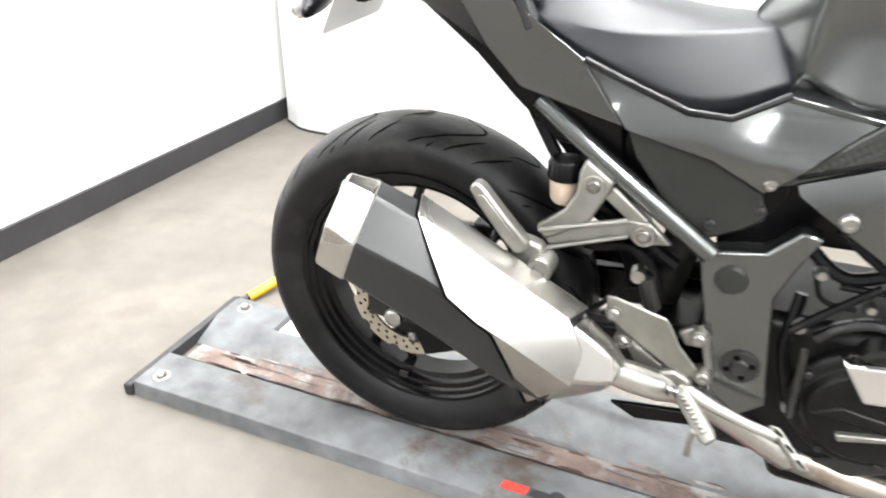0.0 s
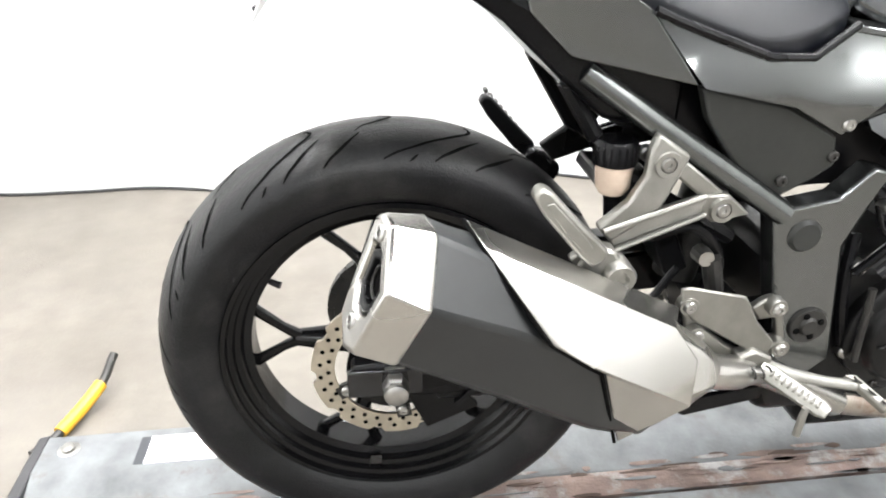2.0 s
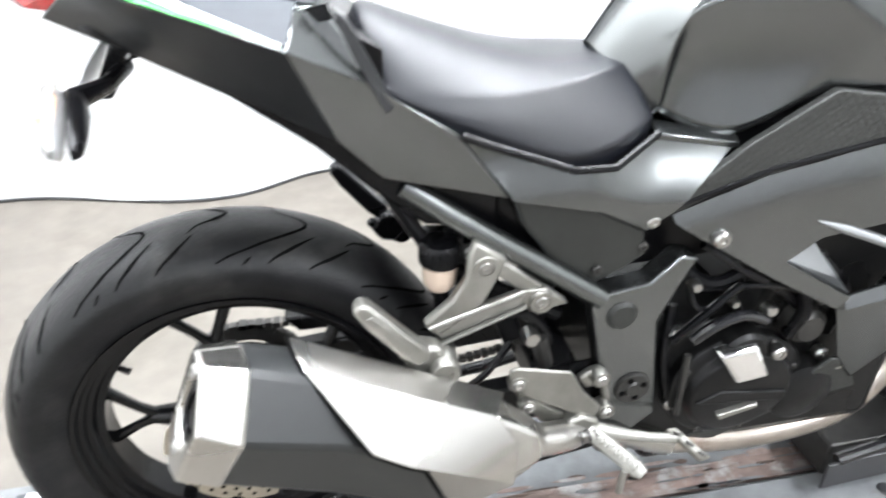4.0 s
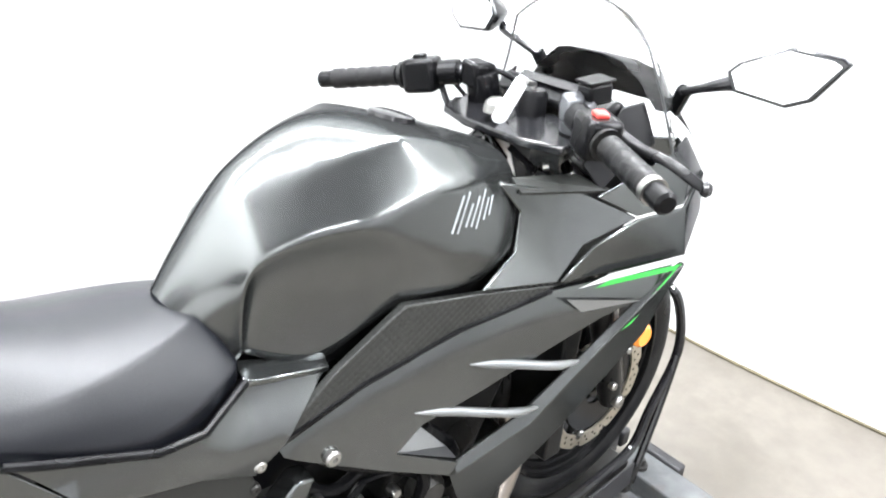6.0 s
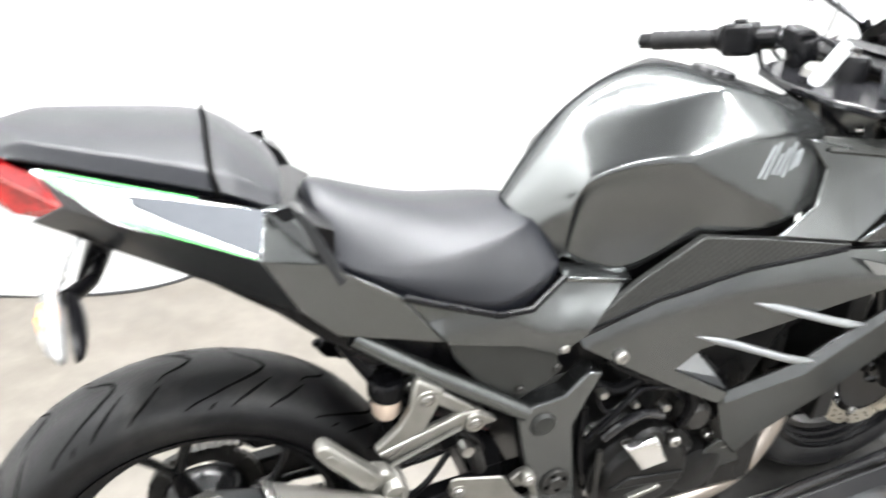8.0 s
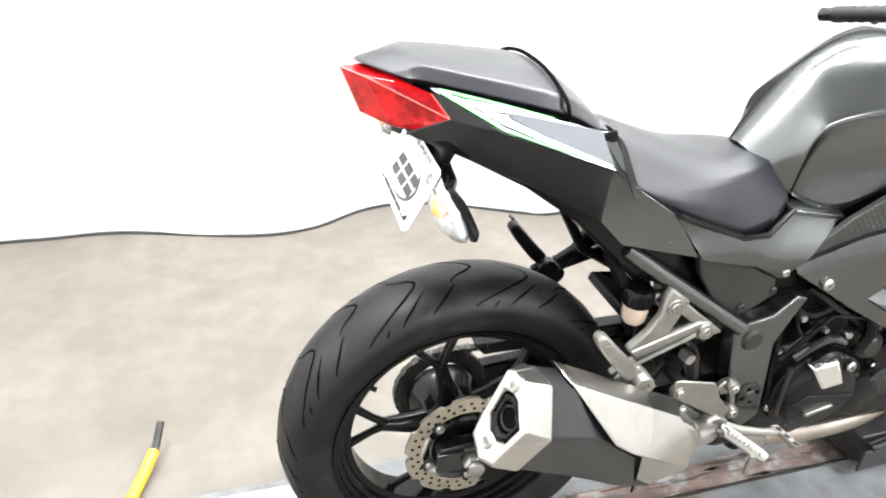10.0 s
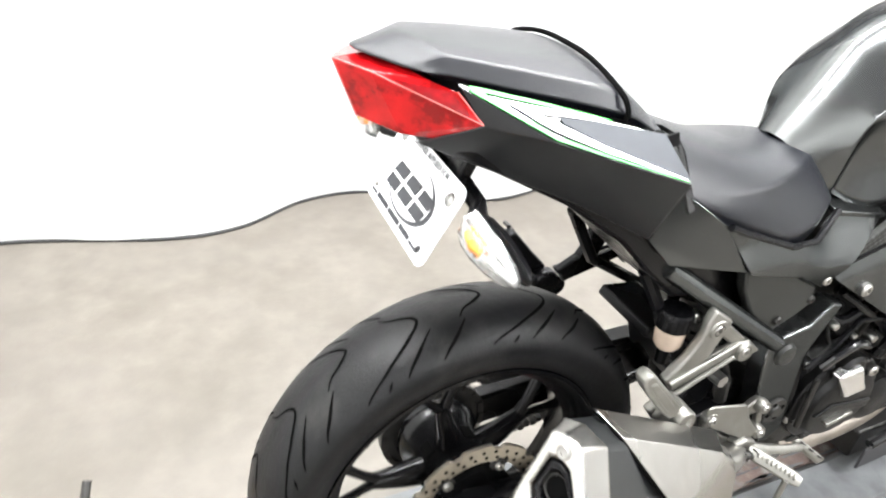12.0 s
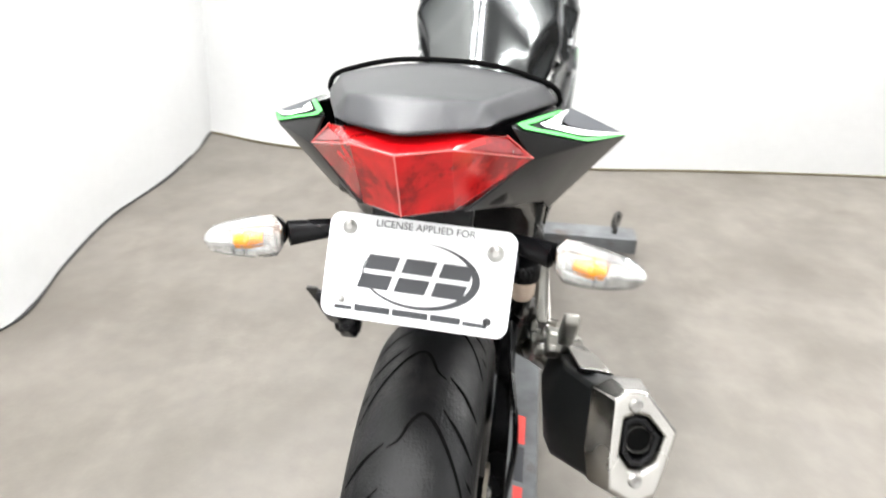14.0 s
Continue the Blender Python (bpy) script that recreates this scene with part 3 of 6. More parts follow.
def wheel(name, c, half, rim_half, first, disc_y, disc_r):
    w = part(name, lathed(tyre_profile(half), c, "Y", 96), rubber, bike, "black sport tyre on a black cast wheel" if name == "rear_wheel" else "black front tyre on a black cast wheel", angle=60)
    r0 = half[0][0]
    prof = [(r0 + 0.004, rim_half), (r0 + 0.003, rim_half + 0.006), (r0 - 0.003, rim_half + 0.006), (r0 - 0.005, rim_half - 0.003), (r0 - 0.011, rim_half - 0.005), (r0 - 0.013, rim_half - 0.014),
            (r0 - 0.020, rim_half - 0.016), (r0 - 0.023, rim_half - 0.026), (r0 - 0.033, rim_half - 0.030)]
    full = [(r, -y) for r, y in prof] + [(r, y) for r, y in prof[::-1]] + [(r0 - 0.012, rim_half - 0.02), (r0 - 0.006, 0), (r0 - 0.012, -rim_half + 0.02)]
    part("rim", lathed(full, c, "Y", 96, True), wheel_black, w, angle=40)
    for k in range(5):
        a0 = radians(first + 72 * k)
        bm = bmesh.new()

        def at(r, a, y=0.0):
            return c + Vector((r * math.cos(a), y, r * math.sin(a)))
        tube(bm, [at(0.030, a0, -0.004), at(0.085, a0, -0.008), at(0.130, a0, -0.006)], [0.026, 0.018, 0.012], 10, 0.85)
        for d in (-1, 1):
            tube(bm, [at(0.122, a0 + d * 0.01, -0.006), at(0.150, a0 + d * 0.11, -0.004), at(r0 - 0.026, a0 + d * 0.235, 0.0)], [0.0085, 0.0068, 0.0085], 8, 1.2)
        part("spoke", bm, wheel_black, w, angle=50)
    part("hub", lathed([(0, -0.070), (0.020, -0.070), (0.026, -0.060), (0.040, -0.052), (0.050, -0.038), (0.056, -0.020), (0.058, 0.020), (0.066, 0.034), (0.068, 0.058), (0.060, 0.064), (0.03, 0.070), (0, 0.070)], c, "Y", 40), wheel_black, w)
    for k in range(5):
        a = radians(first + 36 + 72 * k)
        part("hub_pocket", turned(boxed((0.0555, -0.012, -0.009), (0.0585, 0.012, 0.009)), Matrix.Translation(c) @ Matrix.Rotation(-a, 4, "Y")), shade_and_trim_black, w, bevel=0.001)
    part("sensor_ring", lathed([(0.046, disc_y - 0.001), (0.058, disc_y - 0.001), (0.058, disc_y + 0.003), (0.046, disc_y + 0.003)], c, "Y", 48, True), dark_metal, w, "toothed steel speed sensor ring")
    bm = bmesh.new()
    for k in range(36):
        bmesh.ops.create_cube(bm, size=1, matrix=Matrix.Translation(c + Vector((0, disc_y - 0.0016, 0))) @ Matrix.Rotation(-2 * math.pi * k / 36, 4, "Y") @ Matrix.Translation((0.053, 0, 0)) @ Matrix.Diagonal((0.007, 0.001, 0.0032, 1)))
    part("ring_slot", bm, shade_and_trim_black, w)["kind"] = "stuff"
    d = part("brake_disc", petal_disc(c, disc_y, disc_r, disc_r - 0.030, 0.005), disc_steel, w, "drilled petal-shaped steel brake disc", angle=30)
    part("disc_drilling", disc_holes(c, disc_y - 0.0027, disc_r - 0.004, disc_r - 0.028), shade_and_trim_black, d)["kind"] = "stuff"
    part("disc_carrier", lathed([(0.035, disc_y - 0.002), (disc_r - 0.045, disc_y - 0.004), (disc_r - 0.045, disc_y + 0.004), (0.035, disc_y + 0.004)], c, "Y", 40, True), wheel_black, w)
    for k in range(5):
        a = radians(first + 30 + 72 * k)
        part("disc_bolt", button(c.x + (disc_r - 0.037) * math.cos(a), disc_y - 0.004, c.z + (disc_r - 0.037) * math.sin(a), 0.008, RIGHT, 12), bolt_steel, w)
        part("disc_tab", turned(boxed((disc_r - 0.052, disc_y - 0.003, -0.010), (disc_r - 0.024, disc_y + 0.003, 0.010)), Matrix.Translation(c) @ Matrix.Rotation(-a, 4, "Y")), dark_metal, w)
    return w


rear = wheel("rear_wheel", AX_R, TYRE_R, 0.052, 176, -0.078, 0.107)
tread(TYRE_R, AX_R, "tread_groove", rear)
TYRE_F = [(0.2205, 0.040), (0.228, 0.047), (0.245, 0.054), (0.258, 0.055), (0.270, 0.050), (0.280, 0.039), (0.287, 0.022), (0.290, 0.0)]
front = wheel("front_wheel", AX_F, TYRE_F, 0.042, 150, -0.070, 0.138)
tread(TYRE_F, AX_F, "tread_groove", front)
# balance weight and valve
part("wheel_weight", boxed((-0.040, -0.040, 0.128), (-0.024, -0.034, 0.138)), dark_metal, rear, "silver wheel weight")
part("valve", tubed([(-0.177, 0.0, 0.440), (-0.160, -0.004, 0.430), (-0.142, -0.010, 0.424)], [0.006, 0.004, 0.005], 8), black_plastic, rear)

# chain, sprocket
part("sprocket", lathed([(0.060, 0.072), (0.082, 0.071), (0.082, 0.077), (0.060, 0.077)], AX_R, "Y", 40, True), dark_metal, rear)
bm = bmesh.new()
for k in range(40):
    a = 2 * math.pi * k / 40
    c = AX_R + Vector((0.086 * math.cos(a), 0.074, 0.086 * math.sin(a)))
    bmesh.ops.create_cube(bm, size=1, matrix=Matrix.Translation(c) @ Matrix.Rotation(-a, 4, "Y") @ Matrix.Diagonal((0.009, 0.012 if k % 2 else 0.016, 0.0125, 1)))
part("chain_round_sprocket", bm, dark_metal, bike)["kind"] = "stuff"
bm = bmesh.new()
for s in (1, -1):
    a, b = Vector((0.0, 0.074, 0.330 + s * 0.087)), Vector((0.52, 0.074, 0.365 + s * 0.035))
    for k in range(42):
        c = a.lerp(b, k / 42)
        bmesh.ops.create_cube(bm, size=1, matrix=Matrix.Translation(c) @ Matrix.Diagonal((0.0105, 0.012 if k % 2 else 0.016, 0.009, 1)))
part("chain", bm, dark_metal, bike)["kind"] = "stuff"
part("chain_guard", slab([(0.06, 0.10, 0.425), (0.45, 0.10, 0.43), (0.48, 0.10, 0.40), (0.08, 0.10, 0.40)], (0, -0.035, 0)), black_plastic, bike, bevel=0.004)

# swingarm
for s in (RIGHT, LEFT):
    out = 0.105
    part("swingarm_side", slab([(-0.055, s * out, 0.352), (-0.055, s * out, 0.308), (0.06, s * out, 0.298), (0.50, s * out, 0.335), (0.54, s * out, 0.375), (0.50, s * out, 0.405), (0.08, s * out, 0.362)],
                                (0, -s * 0.030, 0)), black_plastic, bike, bevel=0.005)
part("swingarm_bridge", boxed((0.40, -0.09, 0.345), (0.47, 0.09, 0.395)), black_plastic, bike, bevel=0.006)
part("adjuster", boxed((-0.06, -0.112, 0.310), (0.035, -0.104, 0.350)), gloss_black, bike, bevel=0.002)
part("axle", lathed([(0, -0.128), (0.014, -0.128), (0.017, -0.124), (0.017, -0.112), (0.024, -0.110), (0.024, -0.104), (0.009, -0.104), (0.009, 0.125), (0, 0.125)], AX_R, "Y", 6), bolt_steel, bike)
part("stand_spool", lathed([(0, -0.142), (0.010, -0.142), (0.015, -0.139), (0.016, -0.134), (0.009, -0.131), (0.010, -0.126), (0, -0.126)], AX_R, "Y", 20), bolt_steel, bike, "bright plastic spool on the axle end")
part("rear_caliper", boxed((0.05, -0.100, 0.285), (0.12, -0.055, 0.335)), engine_black, bike, bevel=0.008)
part("caliper_bracket", slab([(-0.01, -0.098, 0.35), (0.06, -0.098, 0.34), (0.11, -0.098, 0.27), (0.04, -0.098, 0.24)], (0, 0.012, 0)), black_plastic, bike, bevel=0.003)
part("brake_hose", tubed([(0.08, -0.10, 0.28), (0.16, -0.115, 0.37), (0.30, -0.10, 0.40), (0.36, -0.09, 0.46)], 0.005, 8, 6), black_plastic, bike)
# mud guard ahead of the rear wheel
part("inner_mudguard", slab([(0.268, -0.06, 0.568), (0.34, -0.06, 0.560), (0.39, -0.06, 0.44), (0.36, -0.06, 0.43), (0.325, -0.06, 0.52), (0.262, -0.06, 0.552)], (0, 0.12, 0)), black_plastic, bike, bevel=0.004)
part("shock", tubed([(0.44, 0.0, 0.60), (0.40, 0.0, 0.40)], 0.03, 14), dark_metal, bike)

# ---- muffler ----
def loft(sections, cap=True):
    bm = bmesh.new()
    rows = [[bm.verts.new(p) for p in s] for s in sections]
    n = len(rows[0])
    for a, b in zip(rows, rows[1:]):
        for i in range(n):
            bm.faces.new((a[i], a[(i + 1) % n], b[(i + 1) % n], b[i]))
    if cap:
        bm.faces.new(rows[0][::-1])
        bm.faces.new(rows[-1])
    return bm


CAP_O, CAP_W, CAP_U, CAP_N = Vector((-0.025, -0.252, 0.565)), Vector((0.250, -0.968, 0)), Vector((0.351, 0.091, 0.932)), Vector((0.902, 0.233, -0.362))


def cap(points, depth, k=1.0):
    """A ring in the plane of the muffler's end face, set forward by depth."""
    return [CAP_O + CAP_W * (0.006 + (w - 0.006) * k) + CAP_U * u * k + CAP_N * depth for w, u in points]


FACE_RING = [(-0.026, 0.056), (-0.010, 0.064), (0.014, 0.061), (0.052, 0.010), (0.024, -0.070), (-0.004, -0.080), (-0.034, -0.058), (-0.034, -0.022)]
SKIRT = [(-0.040, 0.058), (-0.014, 0.068), (0.022, 0.064), (0.061, 0.003), (0.034, -0.072), (-0.002, -0.084), (-0.046, -0.062), (-0.050, -0.020)]
HEX = [(-0.012, 0.026), (0.000, 0.031), (0.014, 0.027), (0.032, 0.004), (0.023, -0.024), (0.008, -0.033), (-0.006, -0.030), (-0.017, -0.012)]
BODY = [[(0.118, -0.174, 0.556), (0.120, -0.198, 0.557), (0.124, -0.225, 0.547), (0.120, -0.270, 0.500), (0.112, -0.246, 0.404), (0.112, -0.220, 0.382), (0.118, -0.165, 0.395), (0.125, -0.155, 0.480)],
        [(0.205, -0.170, 0.508), (0.206, -0.192, 0.510), (0.206, -0.216, 0.502), (0.203, -0.258, 0.448), (0.214, -0.236, 0.345), (0.216, -0.213, 0.322), (0.210, -0.160, 0.340), (0.210, -0.150, 0.440)],
        [(0.316, -0.165, 0.447), (0.316, -0.186, 0.450), (0.308, -0.210, 0.448), (0.318, -0.242, 0.374), (0.282, -0.226, 0.316), (0.262, -0.208, 0.303), (0.272, -0.160, 0.320), (0.300, -0.150, 0.400)]]
muff = part("muffler", loft([cap(SKIRT, 0.036, 0.95), cap(SKIRT, 0.043, 0.97)] + BODY), shield, bike, "short muffler with dark heat shield and brushed steel panel", bevel=0.005)
cone_end = [(0.372 + 0.010 * math.sin(a), -0.186 - 0.024 * math.cos(a), 0.367 + 0.024 * math.sin(a)) for a in (radians(q) for q in (130, 90, 50, 0, -50, -90, -130, 180))]
part("front_cone", loft([[Vector(p).lerp(Vector((0.31, -0.19, 0.38)), 0.05) for p in BODY[-1]], [Vector(p).lerp(Vector(q), 0.55) + Vector((0.004, 0, 0)) for p, q in zip(BODY[-1], cone_end)], cone_end]), steel, muff, "steel muffler cone", bevel=0.004)
part("end_cap", loft([cap(HEX, 0.030), cap(HEX, 0.003, 1.12), cap(HEX, -0.0005, 1.22), cap(FACE_RING, -0.001, 0.93), cap(FACE_RING, 0.002), cap(SKIRT, 0.042), cap(SKIRT, 0.045, 0.97)], False), steel, muff, "brushed steel end cap", bevel=0.0035, angle=28)
part("outlet_rim", loft([cap(HEX, 0.026, 0.66), cap(HEX, 0.004, 0.72), cap(HEX, 0.003, 0.98), cap(HEX, 0.010, 1.02)], False), black_plastic, muff, "black six-sided outlet rim", bevel=0.0015)
ring_c = CAP_O + CAP_W * 0.007 + CAP_N * 0.012
# solid near-black rod fills the outlet
part("outlet_pipe", tubed([ring_c, ring_c + CAP_N * 0.03], 0.0165, 24), shade_and_trim_black, muff, "near-black round outlet")
pipe_ring = [ring_c - CAP_N * 0.002 + (CAP_W * math.cos(a) + CAP_U * math.sin(a)) * 0.0165 for a in np.linspace(0, 2 * math.pi, 25)]
part("outlet_lip", tubed(pipe_ring, 0.0016, 6), dark_metal, muff)
for u in (0.046, -0.047):
    at_bolt = CAP_O + CAP_W * (-0.001) + CAP_U * u
    part("cap_bolt", turned(lathed([(0, 0.0012), (0.0035, 0.0012), (0.0035, 0.0032), (0.0065, 0.0036), (0.0085, 0.0020), (0.0092, -0.001)], (0, 0, 0), "Z", 18), Matrix.Translation(at_bolt) @ CAP_N.to_track_quat("-Z", "Y").to_matrix().to_4x4()), bolt_steel, muff)
sp = [(0.078, -0.187, 0.589), (0.092, -0.230, 0.576), (0.154, -0.276, 0.489), (0.193, -0.272, 0.457), (0.213, -0.265, 0.440), (0.256, -0.219, 0.302), (0.322, -0.250, 0.374), (0.330, -0.234, 0.424), (0.306, -0.219, 0.460), (0.324, -0.182, 0.462)]
part("steel_panel", shell(sp, [(0, 1, 8, 9), (1, 2, 3), (1, 3, 8), (3, 4, 6), (3, 6, 7), (3, 7, 8), (4, 5, 6)], 0.003), steel, muff, "brushed steel side panel", bevel=0.003, angle=24)
part("panel_gap", tubed([(x - 0.003, y + 0.0015, z - 0.001) for x, y, z in sp[:6]], 0.0022, 6), shade_and_trim_black, muff)
part("link_pipe", tubed([(0.365, -0.182, 0.368), (0.42, -0.160, 0.345), (0.48, -0.13, 0.32), (0.62, -0.10, 0.23)], [0.021, 0.021, 0.022, 0.022], 16, 6), steel, bike, "steel exhaust link pipe")
part("header_pipe", tubed([(0.60, -0.095, 0.235), (0.78, -0.085, 0.20), (0.95, -0.075, 0.22), (1.04, -0.06, 0.33), (1.02, -0.05, 0.45)], 0.023, 16, 6), pipe_steel, bike, "heat-stained exhaust header pipe")
part("header_pipe", tubed([(0.60, -0.02, 0.235), (0.78, 0.0, 0.20), (0.95, 0.02, 0.22), (1.04, 0.03, 0.33), (1.02, 0.04, 0.45)], 0.023, 16, 6), pipe_steel, bike)

# ---- frame, engine, foot rests ----
FRAME = [(0.448, 0.541), (0.470, 0.553), (0.525, 0.562), (0.560, 0.598), (0.585, 0.592), (0.566, 0.550), (0.546, 0.498), (0.571, 0.330), (0.525, 0.290), (0.495, 0.310), (0.477, 0.407), (0.463, 0.473)]
for s in (RIGHT, LEFT):
    part("frame_plate", side(FRAME, s * 0.130, 0.035), paint, bike, "grey frame plate", bevel=0.004)
    part("frame_rail", tubed([(0.215, s * 0.105, 0.715), (0.300, s * 0.118, 0.655), (0.462, s * 0.126, 0.545)], 0.0145, 12, 4), paint, bike, "grey frame tube")
    part("frame_plug", lathed([(0, s * 0.137), (0.017, s * 0.136), (0.021, s * 0.131), (0.021, s * 0.12)], (0.492, 0, 0.516), "Y", 24), grain_plastic, bike)
    part("pivot_cap", lathed([(0, s * 0.138), (0.010, s * 0.138), (0.013, s * 0.134), (0.024, s * 0.135), (0.026, s * 0.132), (0.026, s * 0.12)], (0.526, 0, 0.387), "Y", 28), dark_metal, bike)
    for k in range(4):
        a = radians(20 + 90 * k)
        part("pivot_hole", lathed([(0, s * 0.1362), (0.0036, s * 0.1362), (0.0046, s * 0.1345)], (0.526 + 0.0165 * math.cos(a), 0, 0.387 + 0.0165 * math.sin(a)), "Y", 10), shade_and_trim_black, bike)
    part("subframe_strut", tubed([(0.20, s * 0.085, 0.70), (0.26, s * 0.09, 0.60), (0.42, s * 0.09, 0.50)], 0.010, 8), black_plastic, bike)
part("engine_case", boxed((0.50, -0.105, 0.22), (0.98, 0.115, 0.46)), engine_black, bike, bevel=0.02)
part("cylinder_block", slab([(0.70, -0.105, 0.44), (0.88, -0.105, 0.44), (0.98, -0.105, 0.66), (0.78, -0.105, 0.68)], (0, 0.21, 0)), engine_black, bike, bevel=0.01)
# clutch side of the engine: a stepped cover, a bright cap, a breather and hoses
cov = part("clutch_cover", loft([[(0.690 + r * math.cos(a) * (1.12 if math.cos(a) > 0 else 1.0), -h, 0.356 + r * math.sin(a) * 0.92) for a in np.linspace(0, 2 * math.pi, 23)[:-1]] for r, h in ((0.100, 0.09), (0.100, 0.122), (0.094, 0.127), (0.082, 0.130), (0.074, 0.142), (0.060, 0.146))]),
           engine_black, bike, "black stepped clutch cover", bevel=0.002)
for k in range(8):
    a = 2 * math.pi * k / 8 + 0.3
    part("cover_bolt", button(0.692 + 0.093 * math.cos(a), -0.128, 0.356 + 0.086 * math.sin(a), 0.0055, RIGHT, 10), dark_metal, cov)
part("cover_rib", slab([(0.620, -0.150, 0.352), (0.655, -0.150, 0.372), (0.765, -0.150, 0.356), (0.760, -0.150, 0.338), (0.660, -0.150, 0.350)], (0, 0.012, 0)), engine_black, cov, bevel=0.003)
part("cover_rib", slab([(0.655, -0.156, 0.332), (0.715, -0.156, 0.345), (0.718, -0.156, 0.338), (0.660, -0.156, 0.322)], (0, 0.012, 0)), aluminium, cov, bevel=0.002)
part("filler_cap", loft([[(0.635, -0.128, 0.441), (0.672, -0.140, 0.380), (0.730, -0.140, 0.388), (0.700, -0.128, 0.453)], [(0.642, -0.148, 0.436), (0.674, -0.156, 0.390), (0.720, -0.156, 0.396), (0.696, -0.148, 0.444)]]), chrome, bike, "bright chrome cap", bevel=0.004)
part("cap_neck", lathed([(0, -0.140), (0.030, -0.140), (0.036, -0.134), (0.036, -0.10)], (0.688, 0, 0.424), "Y", 24), engine_black, bike)
part("banjo_bolt", button(0.736, -0.142, 0.424, 0.011, RIGHT, 12), bolt_steel, bike)
part("breather_arch", tubed([(0.606, -0.128, 0.455), (0.630, -0.134, 0.482), (0.668, -0.134, 0.494), (0.710, -0.128, 0.476)], 0.008, 10, 6), gloss_black, bike)
part("pickup_cover", lathed([(0, -0.142), (0.036, -0.142), (0.050, -0.134), (0.054, -0.10)], (0.805, 0, 0.330), "Y", 30), engine_black, bike)
part("pedal_link", tubed([(0.600, -0.138, 0.330), (0.596, -0.138, 0.44)], 0.005, 8), dark_metal, bike)
part("water_pump", lathed([(0, -0.138), (0.020, -0.138), (0.028, -0.130), (0.032, -0.10)], (0.780, 0, 0.455), "Y", 20), dark_metal, bike)
for k, (pts, r) in enumerate((([(0.56, -0.10, 0.58), (0.62, -0.115, 0.54), (0.70, -0.11, 0.56), (0.80, -0.10, 0.52)], 0.009),
                              ([(0.575, -0.125, 0.456), (0.61, -0.128, 0.495), (0.66, -0.125, 0.540)], 0.006),
                              ([(0.60, -0.11, 0.60), (0.66, -0.12, 0.56), (0.75, -0.115, 0.50), (0.80, -0.12, 0.44)], 0.007),
                              ([(0.58, -0.10, 0.50), (0.575, -0.115, 0.42), (0.60, -0.11, 0.33)], 0.008),
                              ([(0.62, -0.10, 0.52), (0.72, -0.125, 0.53), (0.82, -0.11, 0.47)], 0.005),
                              ([(0.585, -0.118, 0.545), (0.60, -0.125, 0.51), (0.64, -0.118, 0.50)], 0.0035),
                              ([(0.75, -0.115, 0.54), (0.765, -0.13, 0.49), (0.755, -0.125, 0.44)], 0.010),
                              ([(0.78, -0.10, 0.56), (0.83, -0.115, 0.50), (0.84, -0.10, 0.42)], 0.012))):
    part("hose", tubed(pts, r, 8, 6), black_plastic, bike)
for x, z, r in ((0.592, 0.545, 0.006), (0.715, 0.49, 0.007), (0.79, 0.50, 0.008), (0.655, 0.51, 0.005)):
    part("hose_clip", lathed([(0, -0.132), (r, -0.132), (r * 1.3, -0.128), (r * 1.3, -0.115)], (x, 0, z), "Y", 12), bolt_steel, bike)
for x, z in ((0.60, 0.33), (0.585, 0.46), (0.79, 0.45), (0.83, 0.39)):
    part("engine_bolt", button(x, -0.118, z, 0.010, RIGHT, 12), bolt_steel, bike)
part("radiator", boxed((1.02, -0.15, 0.40), (1.06, 0.15, 0.70)), engine_black, bike, bevel=0.004)
part("belly_pan", slab([(0.826, -0.145, 0.402), (0.862, -0.142, 0.392), (0.892, -0.138, 0.333), (0.815, -0.12, 0.297), (0.66, -0.10, 0.20), (0.60, -0.10, 0.215), (0.758, -0.125, 0.303)], (0, 0.008, 0)), grain_plastic, bike, "dark lower fairing strut", bevel=0.003)
part("oil_pan", boxed((0.60, -0.07, 0.15), (0.90, 0.07, 0.24)), engine_black, bike, bevel=0.02)
part("side_stand", tubed([(0.56, 0.12, 0.28), (0.40, 0.16, 0.20), (0.32, 0.16, 0.19)], 0.011, 10), black_plastic, bike)
part("lower_strut", slab([(0.36, -0.10, 0.245), (0.62, -0.10, 0.285), (0.62, -0.10, 0.265), (0.40, -0.10, 0.225)], (0, 0.01, 0)), black_plastic, bike, bevel=0.002)

